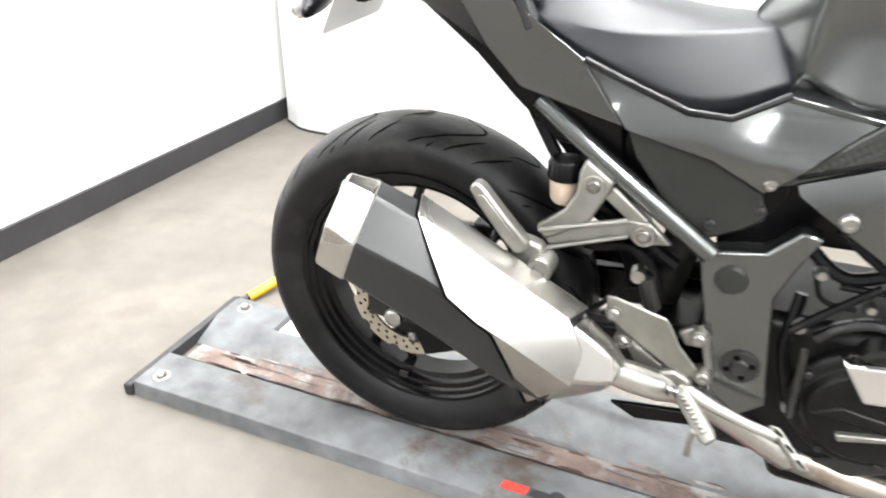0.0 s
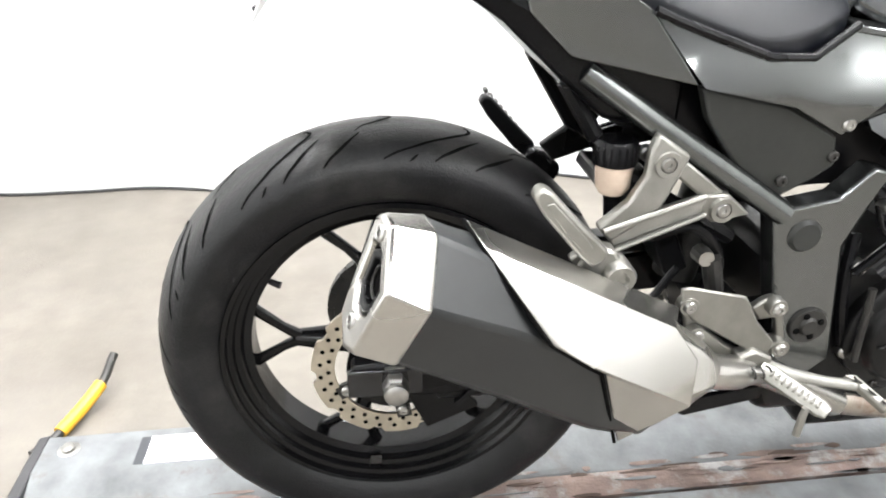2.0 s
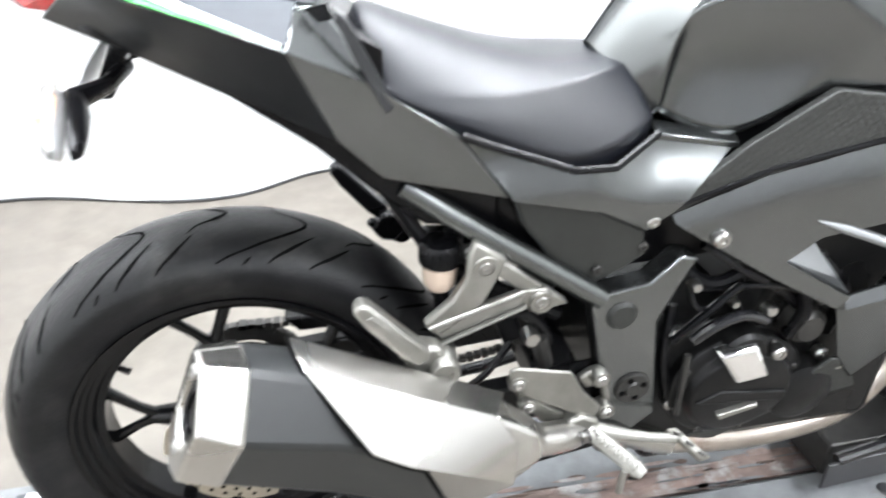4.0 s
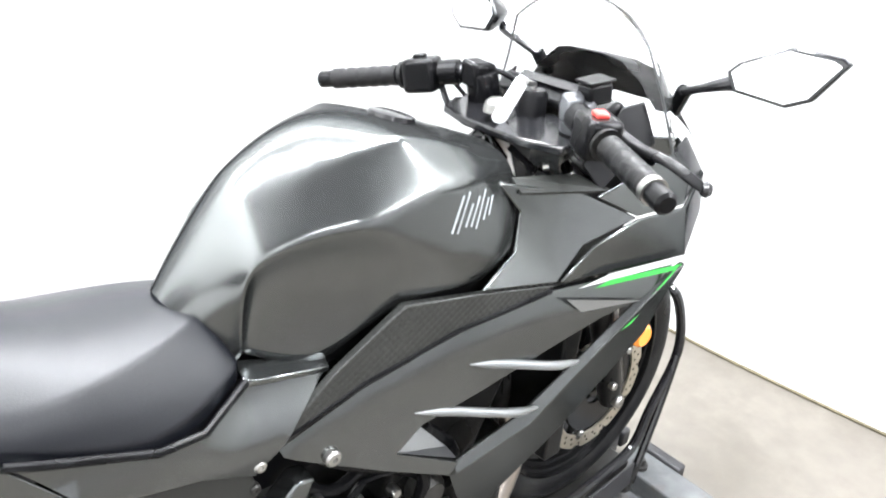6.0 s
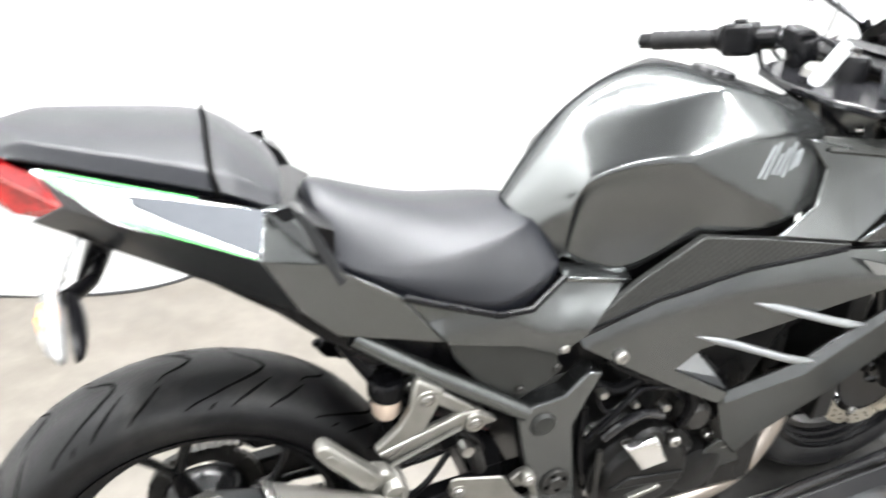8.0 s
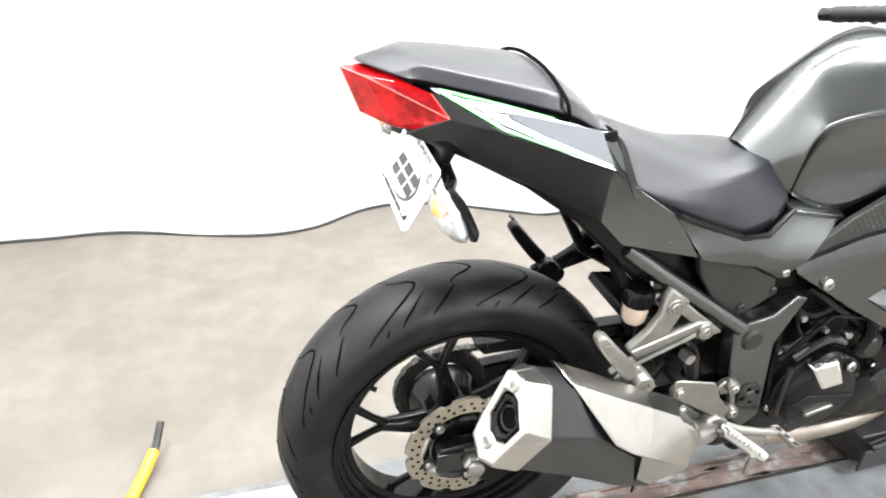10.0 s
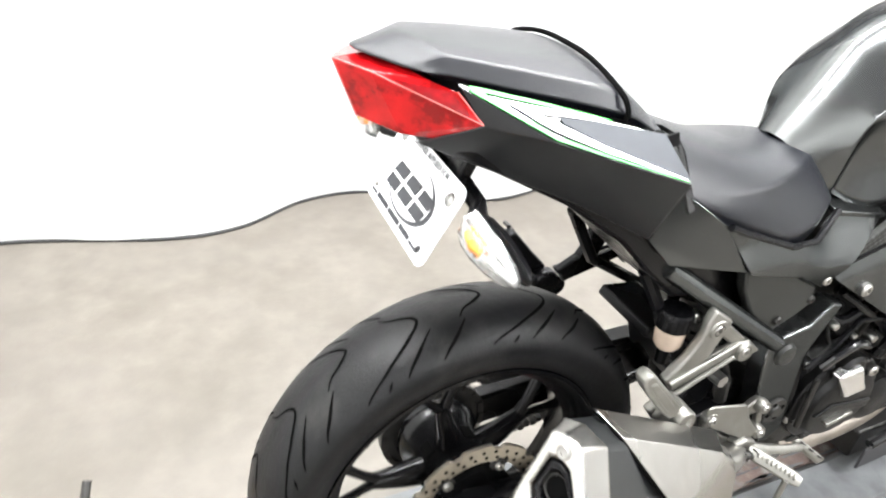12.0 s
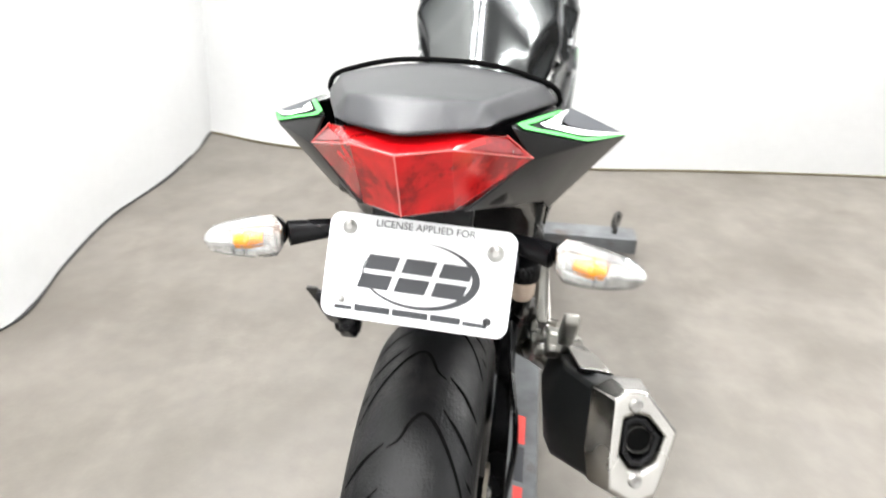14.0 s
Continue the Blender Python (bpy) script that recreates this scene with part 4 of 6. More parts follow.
HANGER = [(0.291, 0.655), (0.330, 0.628), (0.319, 0.600), (0.304, 0.568), (0.270, 0.546), (0.246, 0.533), (0.231, 0.550), (0.266, 0.577), (0.282, 0.606), (0.284, 0.637)]
BRACE = [(0.237, 0.547), (0.252, 0.523), (0.356, 0.558), (0.362, 0.573), (0.354, 0.580)]
STRAP = [(0.317, 0.604), (0.329, 0.620), (0.386, 0.574), (0.362, 0.567)]
FOOT = [(0.354, 0.580), (0.382, 0.580), (0.412, 0.553), (0.367, 0.545), (0.350, 0.562)]
for s in (RIGHT, LEFT):
    m = aluminium if s == RIGHT else black_plastic
    lab = "cast aluminium passenger foot rest bracket" if s == RIGHT else "black passenger foot rest bracket"
    hang = part("rear_peg_bracket", side(HANGER, lambda x, z: s * (0.143 + 0.20 * max(0, 0.57 - z)), 0.016), m, bike, lab, bevel=0.004)
    # each arm is a trough: a thin floor with raised edges
    part("brace", side(BRACE, lambda x, z: s * (0.140 + 0.16 * max(0, 0.56 - z)), 0.010), m, hang, bevel=0.003)
    for a, b in ((BRACE[0], BRACE[4]), (BRACE[1], BRACE[2])):
        part("brace_edge", tubed([(a[0], s * 0.150, a[1]), (b[0], s * 0.143, b[1])], 0.0035, 8), m, hang)
    part("strap", side(STRAP, s * 0.136, 0.012), m, hang, bevel=0.003)
    part("lower_foot", side(FOOT, s * 0.141, 0.014), m, hang, bevel=0.003)
    for x, z in ((0.304, 0.620), (0.376, 0.562)):
        part("bolt_seat", lathed([(0.0095, s * 0.146), (0.0145, s * 0.146), (0.016, s * 0.141), (0.0095, s * 0.139)], (x, 0, z), "Y", 24, True), m, hang)
        part("bolt", button(x, s * 0.142, z, 0.0095, s, 16), bolt_steel if s == RIGHT else dark_metal, hang)
    part("hinge", lathed([(0, s * 0.183), (0.007, s * 0.183), (0.009, s * 0.187), (0.016, s * 0.187), (0.0185, s * 0.183), (0.0185, s * 0.150), (0, s * 0.150)], (0.250, 0, 0.504), "Y", 24), m, hang)
    part("hinge_block", side([(0.203, 0.514), (0.222, 0.540), (0.246, 0.534), (0.259, 0.512), (0.240, 0.490), (0.218, 0.494)], s * 0.173, 0.026), m, hang, bevel=0.005)
    part("hinge_tab", side([(0.207, 0.510), (0.196, 0.522), (0.206, 0.530), (0.222, 0.512)], s * 0.165, 0.014), m, hang, bevel=0.003)
    peg = part("folded_peg", side([(0.147, 0.606), (0.150, 0.614), (0.157, 0.618), (0.166, 0.613), (0.200, 0.575), (0.233, 0.541), (0.229, 0.527), (0.216, 0.522), (0.200, 0.536), (0.160, 0.585)], s * 0.187, 0.022), m, hang, "folded foot peg", bevel=0.005)
    part("peg_hollow", side([(0.160, 0.600), (0.168, 0.602), (0.200, 0.566), (0.214, 0.548), (0.206, 0.540), (0.180, 0.570)], s * 0.1885, 0.003), m if s == RIGHT else rubber, peg, bevel=0.001)
for k in range(9):
    q = Vector((0.222, 0.190, 0.545)).lerp(Vector((0.160, 0.190, 0.618)), k / 8)
    part("peg_tooth", boxed(q - Vector((0.003, 0.004, 0.003)), q + Vector((0.003, 0.012, 0.003))), dark_metal, hang, bevel=0.001)

heel = part("heel_plate", side([(0.340, 0.465), (0.352, 0.466), (0.424, 0.448), (0.432, 0.436), (0.446, 0.410), (0.474, 0.378), (0.470, 0.364), (0.458, 0.357), (0.362, 0.418), (0.344, 0.436)], -0.150, 0.005), aluminium, bike, "satin aluminium heel guard", bevel=0.0025)
part("peg_arm", side([(0.360, 0.440), (0.352, 0.425), (0.361, 0.396), (0.374, 0.384), (0.391, 0.357), (0.432, 0.330), (0.466, 0.320), (0.474, 0.340), (0.418, 0.371), (0.384, 0.400), (0.376, 0.430)], -0.140, 0.012), aluminium, bike, bevel=0.003)
part("hanger", side([(0.440, 0.424), (0.456, 0.436), (0.468, 0.439), (0.483, 0.428), (0.484, 0.415), (0.497, 0.366), (0.490, 0.349), (0.470, 0.352), (0.462, 0.372), (0.482, 0.380), (0.474, 0.408), (0.452, 0.406)], -0.140, 0.012), aluminium, bike, bevel=0.003)
for x, z in ((0.353, 0.440), (0.369, 0.397), (0.468, 0.428), (0.483, 0.368)):
    part("boss", lathed([(0.0045, -0.152), (0.0115, -0.152), (0.0125, -0.149), (0.0125, -0.138), (0.0045, -0.138)], (x, 0, z), "Y", 20, True), aluminium, heel)
    part("bolt", button(x, -0.152, z, 0.0082, RIGHT, 14), bolt_steel, heel)
# pivot of the foot peg: a fork, a pin and a spring
part("peg_fork", side([(0.424, 0.366), (0.446, 0.374), (0.470, 0.362), (0.474, 0.338), (0.450, 0.328), (0.428, 0.340)], -0.160, 0.022), aluminium, bike, bevel=0.004)
part("peg_pin", tubed([(0.432, -0.168, 0.352), (0.466, -0.168, 0.344)], 0.0055, 10), bolt_steel, bike)
part("peg_spring", tubed([(0.436 + 0.0022 * k, -0.170 + 0.0075 * math.cos(k * 1.3), 0.349 + 0.0075 * math.sin(k * 1.3)) for k in range(15)], 0.0013, 6, 3), dark_metal, bike)
p0, p1 = Vector((0.455, -0.162, 0.350)), Vector((0.506, -0.232, 0.330))
peg = part("front_peg", tubed([p0, p0.lerp(p1, 0.15), p0.lerp(p1, 0.9), p1], [0.009, 0.012, 0.0115, 0.008], 10, 0, 0.55), aluminium, bike, "ribbed aluminium foot peg")
for k in range(9):
    q = p0.lerp(p1, 0.18 + 0.085 * k)
    part("peg_rib", turned(boxed((-0.0015, -0.010, 0.004), (0.0015, 0.010, 0.0085)), Matrix.Translation(q) @ (p1 - p0).to_track_quat("X", "Z").to_matrix().to_4x4()), aluminium, peg, bevel=0.0008)
part("peg_feeler", tubed([(0.484, -0.222, 0.332), (0.482, -0.222, 0.318), (0.481, -0.222, 0.291)], [0.0042, 0.0048, 0.0048], 10), aluminium, bike)
pedal = part("brake_pedal", tubed([(0.462, -0.158, 0.347), (0.500, -0.164, 0.336), (0.545, -0.166, 0.323), (0.588, -0.166, 0.313)], [0.012, 0.0085, 0.007, 0.0075], 10, 0, 0.7), aluminium, bike, "aluminium brake pedal")
part("pedal_tip", slab([(0.576, -0.158, 0.326), (0.592, -0.158, 0.325), (0.636, -0.190, 0.290), (0.620, -0.190, 0.288)], (0, 0.004, -0.011)), aluminium, pedal, bevel=0.003)
for k in range(3):
    q = Vector((0.590, -0.166, 0.319)).lerp(Vector((0.622, -0.186, 0.294)), k / 2)
    part("tip_slot", turned(boxed((-0.007, -0.0025, -0.001), (0.007, 0.0025, 0.001)), Matrix.Translation(q + Vector((0, -0.001, 0.002))) @ pose(0, 0, 0, 0, 38, 0)), dark_metal, pedal)
part("master_cylinder", tubed([(0.40, -0.115, 0.44), (0.385, -0.12, 0.49)], 0.012, 10), dark_metal, bike)
part("banjo", lathed([(0, -0.13), (0.010, -0.13), (0.012, -0.11)], (0.375, 0, 0.492), "Y", 10), bolt_steel, bike)
part("reservoir_hose", tubed([(0.262, -0.10, 0.55), (0.30, -0.11, 0.52), (0.36, -0.115, 0.53), (0.40, -0.11, 0.48), (0.39, -0.11, 0.44)], 0.0085, 10, 6), black_plastic, bike)
res = part("fluid_reservoir", lathed([(0, 0.575), (0.015, 0.575), (0.020, 0.583), (0.022, 0.612), (0.0, 0.612)], (0.258, -0.105, 0.0), "Z", 24), fluid, bike, "amber-pink brake fluid cup")
lid = part("lid", lathed([(0, 0.640), (0.022, 0.639), (0.0245, 0.635), (0.0245, 0.611), (0.0, 0.611)], (0.258, -0.105, 0.0), "Z", 24), black_plastic, res, "black ribbed lid")
for k in range(18):
    a = 2 * math.pi * k / 18
    part("lid_rib", tubed([(0.258 + 0.0245 * math.cos(a), -0.105 + 0.0245 * math.sin(a), 0.613), (0.258 + 0.0245 * math.cos(a), -0.105 + 0.0245 * math.sin(a), 0.634)], 0.0014, 6), black_plastic, lid)
part("spout", tubed([(0.258, -0.105, 0.576), (0.262, -0.102, 0.545)], 0.010, 10), black_plastic, res)
part("reservoir_bolt", button(0.292, -0.112, 0.622, 0.009, RIGHT, 12), bolt_steel, res)

# ---- tail ----
under = [(-0.118, 0.040, 0.92, 0.893), (-0.070, 0.084, 0.925, 0.880), (0.044, 0.105, 0.870, 0.824), (0.125, 0.116, 0.830, 0.768), (0.180, 0.116, 0.79, 0.715), (0.240, 0.112, 0.74, 0.662), (0.33, 0.10, 0.70, 0.64)]
part("undertail", loft([[(x, -w, zt), (x, w, zt), (x, w * 0.96, zb), (x, 0, zb - 0.006), (x, -w * 0.96, zb)] for x, w, zt, zb in under]), black_plastic, bike, "black plastic undertail", bevel=0.006)
for s in (RIGHT, LEFT):
    tp = [(-0.098, s * 0.083, 0.964), (0.010, s * 0.118, 0.943), (0.118, s * 0.140, 0.915), (0.182, s * 0.130, 0.838), (0.106, s * 0.204, 0.895), (-0.024, s * 0.152, 0.929), (-0.077, s * 0.101, 0.930),
          (-0.120, s * 0.046, 0.892), (0.044, s * 0.118, 0.835), (0.147, s * 0.128, 0.780), (0.192, s * 0.128, 0.735), (0.330, s * 0.135, 0.702), (0.272, s * 0.130, 0.779)]
    part("tail_side", shell([tp[k] for k in (0, 4, 5, 6, 7, 8, 9)], [(0, 2, 3), (3, 2, 5, 4), (2, 1, 6, 5)], 0.004), tail_black, bike, "dark satin plastic tail side", bevel=0.004)
    tp = [tp[k] for k in (2, 3, 4, 9, 10, 11, 12)]
    fs = [(0, 1, 2), (2, 1, 6, 3), (3, 6, 5, 4)]
    part("tail_panel", shell(tp, fs, 0.004), paint, bike, "matte grey tail panel with green and white stripe", bevel=0.004)

    # top facet, ruled between its outer and its inner edge, and the stripes on it
    outer = [Vector((-0.098, s * 0.083, 0.964)), Vector((-0.024, s * 0.152, 0.929)), Vector((0.106, s * 0.204, 0.895))]
    inner = [Vector((-0.098, s * 0.081, 0.966)), Vector((-0.020, s * 0.112, 0.953)), Vector((0.118, s * 0.138, 0.919))]

    def facet(u, v, lift=0.0):
        k, w = (0, u / 0.36) if u < 0.36 else (1, (u - 0.36) / 0.64)
        return outer[k].lerp(outer[k + 1], w).lerp(inner[k].lerp(inner[k + 1], w), v) + Vector((0, s * lift * 0.5, lift))

    def strip(stations, lift):
        bm, prev = bmesh.new(), None
        for (u0, a0, b0), (u1, a1, b1) in zip(stations, stations[1:] + stations[-1:]):
            for k in range(6):
                w = k / 6
                u, a, b = u0 + (u1 - u0) * w, a0 + (a1 - a0) * w, b0 + (b1 - b0) * w
                row = [bm.verts.new(facet(u, a + (b - a) * q / 3, lift)) for q in range(4)]
                if prev:
                    for q in range(3):
                        bm.faces.new((prev[q], prev[q + 1], row[q + 1], row[q]))
                prev = row
        bmesh.ops.remove_doubles(bm, verts=bm.verts, dist=1e-5)
        return bm

    bm = strip([(0.0, 0, 1), (0.36, 0, 1), (1.0, 0, 1)], 0.0)
    bmesh.ops.recalc_face_normals(bm, faces=bm.faces)
    part("tail_top", bm, paint, bike, "matte grey tail top with green and white stripe")
    for st, m in (([(0.04, 0.05, 0.95), (0.07, 0.05, 0.95), (0.13, 0.05, 0.36), (0.36, 0.04, 0.17), (0.6, 0.02, 0.07), (0.98, 0.01, 0.03)], decal_green),
                  ([(0.07, 0.6, 1), (0.13, 0.74, 1), (0.25, 0.86, 1), (0.45, 0.93, 1), (0.7, 0.97, 1)], decal_green),
                  ([(0.20, 0.52, 0.60), (0.30, 0.33, 0.62), (0.42, 0.23, 0.50), (0.6, 0.12, 0.29), (0.8, 0.08, 0.17), (0.98, 0.04, 0.07)], decal_white),
                  ([(0.20, 0.54, 0.72), (0.30, 0.60, 0.82), (0.42, 0.74, 0.89), (0.6, 0.85, 0.93), (0.85, 0.93, 0.96)], decal_white)):
        part("stripe", strip(st, 0.0016), m, bike)
    part("stripe", strip([(0.42, 0.56, 0.70), (0.6, 0.31, 0.83), (0.8, 0.19, 0.92), (1.0, 0.07, 0.99)], 0.0016), decal_dark, bike, "dark grey inner stripe")
    part("seat_trim", slab([(0.151, s * 0.120, 0.908), (0.162, s * 0.120, 0.900), (0.169, s * 0.124, 0.889), (0.208, s * 0.129, 0.812), (0.196, s * 0.130, 0.806), (0.174, s * 0.129, 0.850), (0.158, s * 0.126, 0.885), (0.150, s * 0.124, 0.912)], (0, -s * 0.03, 0)), gloss_black, bike, "glossy black seat trim", bevel=0.003)
    part("seat_bracket", slab([(0.112, s * 0.128, 0.914), (0.134, s * 0.126, 0.912), (0.148, s * 0.125, 0.908), (0.152, s * 0.127, 0.900), (0.160, s * 0.130, 0.886), (0.176, s * 0.132, 0.848), (0.150, s * 0.134, 0.866)], (0, -s * 0.02, 0)), paint, bike, "grey panel beside the seat joint", bevel=0.004)
    part("bracket_slot", slab([(0.126, s * 0.1285, 0.912), (0.146, s * 0.128, 0.916), (0.150, s * 0.130, 0.902), (0.138, s * 0.131, 0.900)], (0, s * 0.0015, 0)), black_plastic, bike)
    # side cover under the seat, and the grained cover below it
    sc = [(0.274, s * 0.130, 0.777), (0.304, s * 0.130, 0.764), (0.404, s * 0.131, 0.727), (0.454, s * 0.126, 0.724), (0.512, s * 0.103, 0.752), (0.613, s * 0.108, 0.736), (0.560, s * 0.128, 0.694),
          (0.506, s * 0.130, 0.640), (0.440, s * 0.137, 0.676), (0.335, s * 0.137, 0.700), (0.362, s * 0.130, 0.669)]

    def cover_y(x, z):
        low = 0.010 * (1 - ease((z - 0.635) / 0.05))
        return s * (0.139 - low - 0.012 * ease((z - 0.690) / 0.070) - 0.024 * ease((x - 0.43) / 0.08) * ease((z - 0.665) / 0.080))

    part("side_cover", sheet([(sc[k][0], sc[k][2]) for k in (0, 1, 2, 3, 4, 5, 6, 7, 8, 9)], cover_y, 0.004, 0.014), paint, bike, "matte grey side cover", bevel=0.0015)
    part("cover_ledge", slab([(0.516, s * 0.064, 0.7575), (0.622, s * 0.090, 0.7405), (0.615, s * 0.111, 0.7375), (0.511, s * 0.105, 0.7535)], (0, 0, -0.008)), paint, bike, bevel=0.0015)
    # black tube that draws the shade between seat and side cover
    part("seat_gap_line", tubed([(x, y + s * 0.0015, z + 0.002) for x, y, z in (sc[0], sc[1], sc[2], sc[3], sc[4])], 0.0050, 8), black_plastic, bike, "black line for the shaded gap under the seat edge")
    part("lower_cover", side([(0.336, 0.699), (0.440, 0.674), (0.505, 0.637), (0.515, 0.600), (0.492, 0.582), (0.455, 0.562), (0.438, 0.562), (0.385, 0.615), (0.350, 0.662)], lambda x, z: s * (0.118 + 0.012 * min(1, max(0, (z - 0.58) / 0.1))), 0.02),
         grain_plastic, bike, "dark textured plastic side cover", bevel=0.004)
    for x, z in ((0.452, 0.585), (0.508, 0.612)):
        part("cover_screw", button(x, s * 0.122, z, 0.007, s, 12), dark_metal, bike)
    part("side_bolt", button(0.511, s * 0.131, 0.652, 0.008, s, 14), bolt_steel, bike)

# tail light
L0 = [(-0.197, 0, 0.971), (-0.172, -0.040, 0.969), (-0.077, -0.102, 0.931), (-0.136, -0.038, 0.900), (-0.170, 0, 0.908), (-0.150, 0, 0.976), (-0.136, 0.038, 0.900), (-0.077, 0.102, 0.931), (-0.172, 0.040, 0.969),
      (-0.096, -0.078, 0.957), (-0.096, 0.078, 0.957), (-0.122, -0.060, 0.966), (-0.122, 0.060, 0.966), (-0.100, -0.060, 0.900), (-0.100, 0.060, 0.900), (-0.118, 0, 0.892)]
tail_light = part("tail_light", shell(L0, [(5, 11, 1, 0), (5, 0, 8, 12), (0, 1, 3, 4), (0, 4, 6, 8), (1, 11, 9, 2), (8, 7, 10, 12), (1, 2, 3), (8, 6, 7), (3, 2, 13), (6, 14, 7), (4, 3, 13, 15), (4, 15, 14, 6)], 0.005), red_lens, bike, "faceted red tail light lens", angle=8, bevel=0.0018)
for tri_ids in ((1, 9, 2), (8, 10, 7)):
    c3 = [Vector(L0[k]) for k in tri_ids]
    mid3, out = sum(c3, Vector()) / 3, (c3[1] - c3[0]).cross(c3[2] - c3[0]).normalized()
    out = out if out.x < 0 else -out
    part("lamp_insert", slab([mid3 + (p - mid3) * 0.72 + out * 0.0006 for p in c3], out * 0.0008), deep_red, tail_light, "dark red inner lamp facet")
# thin pink tubes paint the highlights along the lens ridges
for chain in ((1, 0, 8), (1, 2), (8, 7), (2, 9), (7, 10), (0, 4)):
    part("lens_ridge", tubed([L0[k] for k in chain], 0.0007, 6), lens_glint, tail_light, "pale highlight line along the lens edge")
part("light_body", loft([[(x, -w, zt), (x, w, zt), (x, w, zb), (x, -w, zb)] for x, w, zt, zb in ((-0.115, 0.03, 0.945, 0.905), (-0.065, 0.070, 0.945, 0.90), (0.0, 0.10, 0.93, 0.86))]), black_plastic, bike)

# seats
pill = [[(-0.168, 0, 0.974), (-0.150, 0.022, 0.971), (-0.130, 0.044, 0.968), (-0.115, 0.056, 0.966), (-0.108, 0.054, 0.964)],
        [(-0.187, 0, 0.982), (-0.166, 0.026, 0.979), (-0.142, 0.052, 0.975), (-0.124, 0.065, 0.973), (-0.114, 0.058, 0.965)],
        [(-0.130, 0, 0.995), (-0.122, 0.028, 0.993), (-0.106, 0.058, 0.988), (-0.101, 0.073, 0.971), (-0.095, 0.066, 0.963)],
        [(-0.055, 0, 0.987), (-0.055, 0.040, 0.986), (-0.050, 0.077, 0.980), (-0.048, 0.091, 0.962), (-0.046, 0.084, 0.953)],
        [(0.020, 0, 0.980), (0.020, 0.050, 0.978), (0.020, 0.097, 0.969), (0.020, 0.111, 0.951), (0.020, 0.104, 0.942)],
        [(0.072, 0, 0.976), (0.071, 0.055, 0.973), (0.070, 0.111, 0.959), (0.074, 0.1255, 0.940), (0.074, 0.119, 0.931)],
        [(0.096, 0, 0.963), (0.096, 0.053, 0.960), (0.096, 0.104, 0.947), (0.098, 0.122, 0.929), (0.096, 0.116, 0.920)],
        [(0.124, 0, 0.943), (0.124, 0.050, 0.939), (0.123, 0.096, 0.928), (0.120, 0.116, 0.915), (0.116, 0.111, 0.907)],
        [(0.158, 0, 0.910), (0.157, 0.045, 0.909), (0.154, 0.085, 0.907), (0.148, 0.108, 0.903), (0.142, 0.103, 0.898)]]
pillion = part("passenger_seat", cage(pill, ((0, 0.1), (2, 0.66), (3, 0.72), (4, 0.9)), True, ((1, 0.75), (2, 0.60))), vinyl, bike, "black vinyl passenger seat", subsurf=3)
pipe_pts = [(0.074, 0.1235, 0.934), (0.074, 0.1255, 0.942), (0.071, 0.1125, 0.958), (0.071, 0.056, 0.9735), (0.072, 0, 0.9765)]
pipe_pts = [(x, -y, z) for x, y, z in pipe_pts] + pipe_pts[-2::-1]
part("piping", tubed(pipe_pts, 0.0030, 8, 5), shade_and_trim_black, pillion, "black seat piping")
part("seat_gap", loft([[(x, -w, zt), (x, w, zt), (x, w, zb), (x, -w, zb)] for x, w, zt, zb in ((-0.112, 0.046, 0.9655, 0.940), (-0.085, 0.068, 0.9600, 0.930), (-0.05, 0.085, 0.9545, 0.925), (0.02, 0.106, 0.9430, 0.915), (0.075, 0.123, 0.932, 0.900), (0.12, 0.114, 0.909, 0.87), (0.20, 0.09, 0.86, 0.80))]), black_plastic, bike)
seat_st = []
for x0, x1, zt, w, low, yr, zr in ((0.165, 0.175, 0.905, 0.086, 0.818, 0.078, 0.842), (0.215, 0.222, 0.884, 0.112, 0.797, 0.103, 0.820), (0.300, 0.305, 0.853, 0.127, 0.764, 0.112, 0.808), (0.350, 0.357, 0.839, 0.129, 0.744, 0.104, 0.811),
                                   (0.390, 0.405, 0.830, 0.129, 0.729, 0.091, 0.814), (0.432, 0.460, 0.827, 0.117, 0.737, 0.072, 0.818), (0.452, 0.505, 0.828, 0.094, 0.756, 0.052, 0.820), (0.460, 0.522, 0.824, 0.078, 0.756, 0.044, 0.818)):
    q = x0 + (x1 - x0) * yr / w
    seat_st.append([(x0, 0, zt), (x0 + (q - x0) * 0.5, yr * 0.55, zt - (zt - zr) * 0.22), (q, yr, zr), (q * 0.5 + x1 * 0.5, yr * 0.45 + w * 0.55 + 0.003, zr * 0.5 + low * 0.5 + 0.004),
                    (x1, w, low + 0.012), (x1, w * 0.985, low - 0.006), (x1 - 0.004, w * 0.93, low - 0.028)])
part("rider_seat", cage(seat_st, ((2, 0.75), (4, 0.5), (5, 0.6), (6, 1.0))), vinyl, bike, "black vinyl rider seat", subsurf=3)

part("inner_frame", loft([[(x, -w, zt), (x, w, zt), (x, w, zb), (x, -w, zb)] for x, w, zt, zb in ((0.24, 0.085, 0.80, 0.66), (0.44, 0.092, 0.745, 0.56), (0.52, 0.080, 0.742, 0.56), (0.62, 0.075, 0.735, 0.56), (0.90, 0.10, 0.80, 0.60))]), black_plastic, bike)

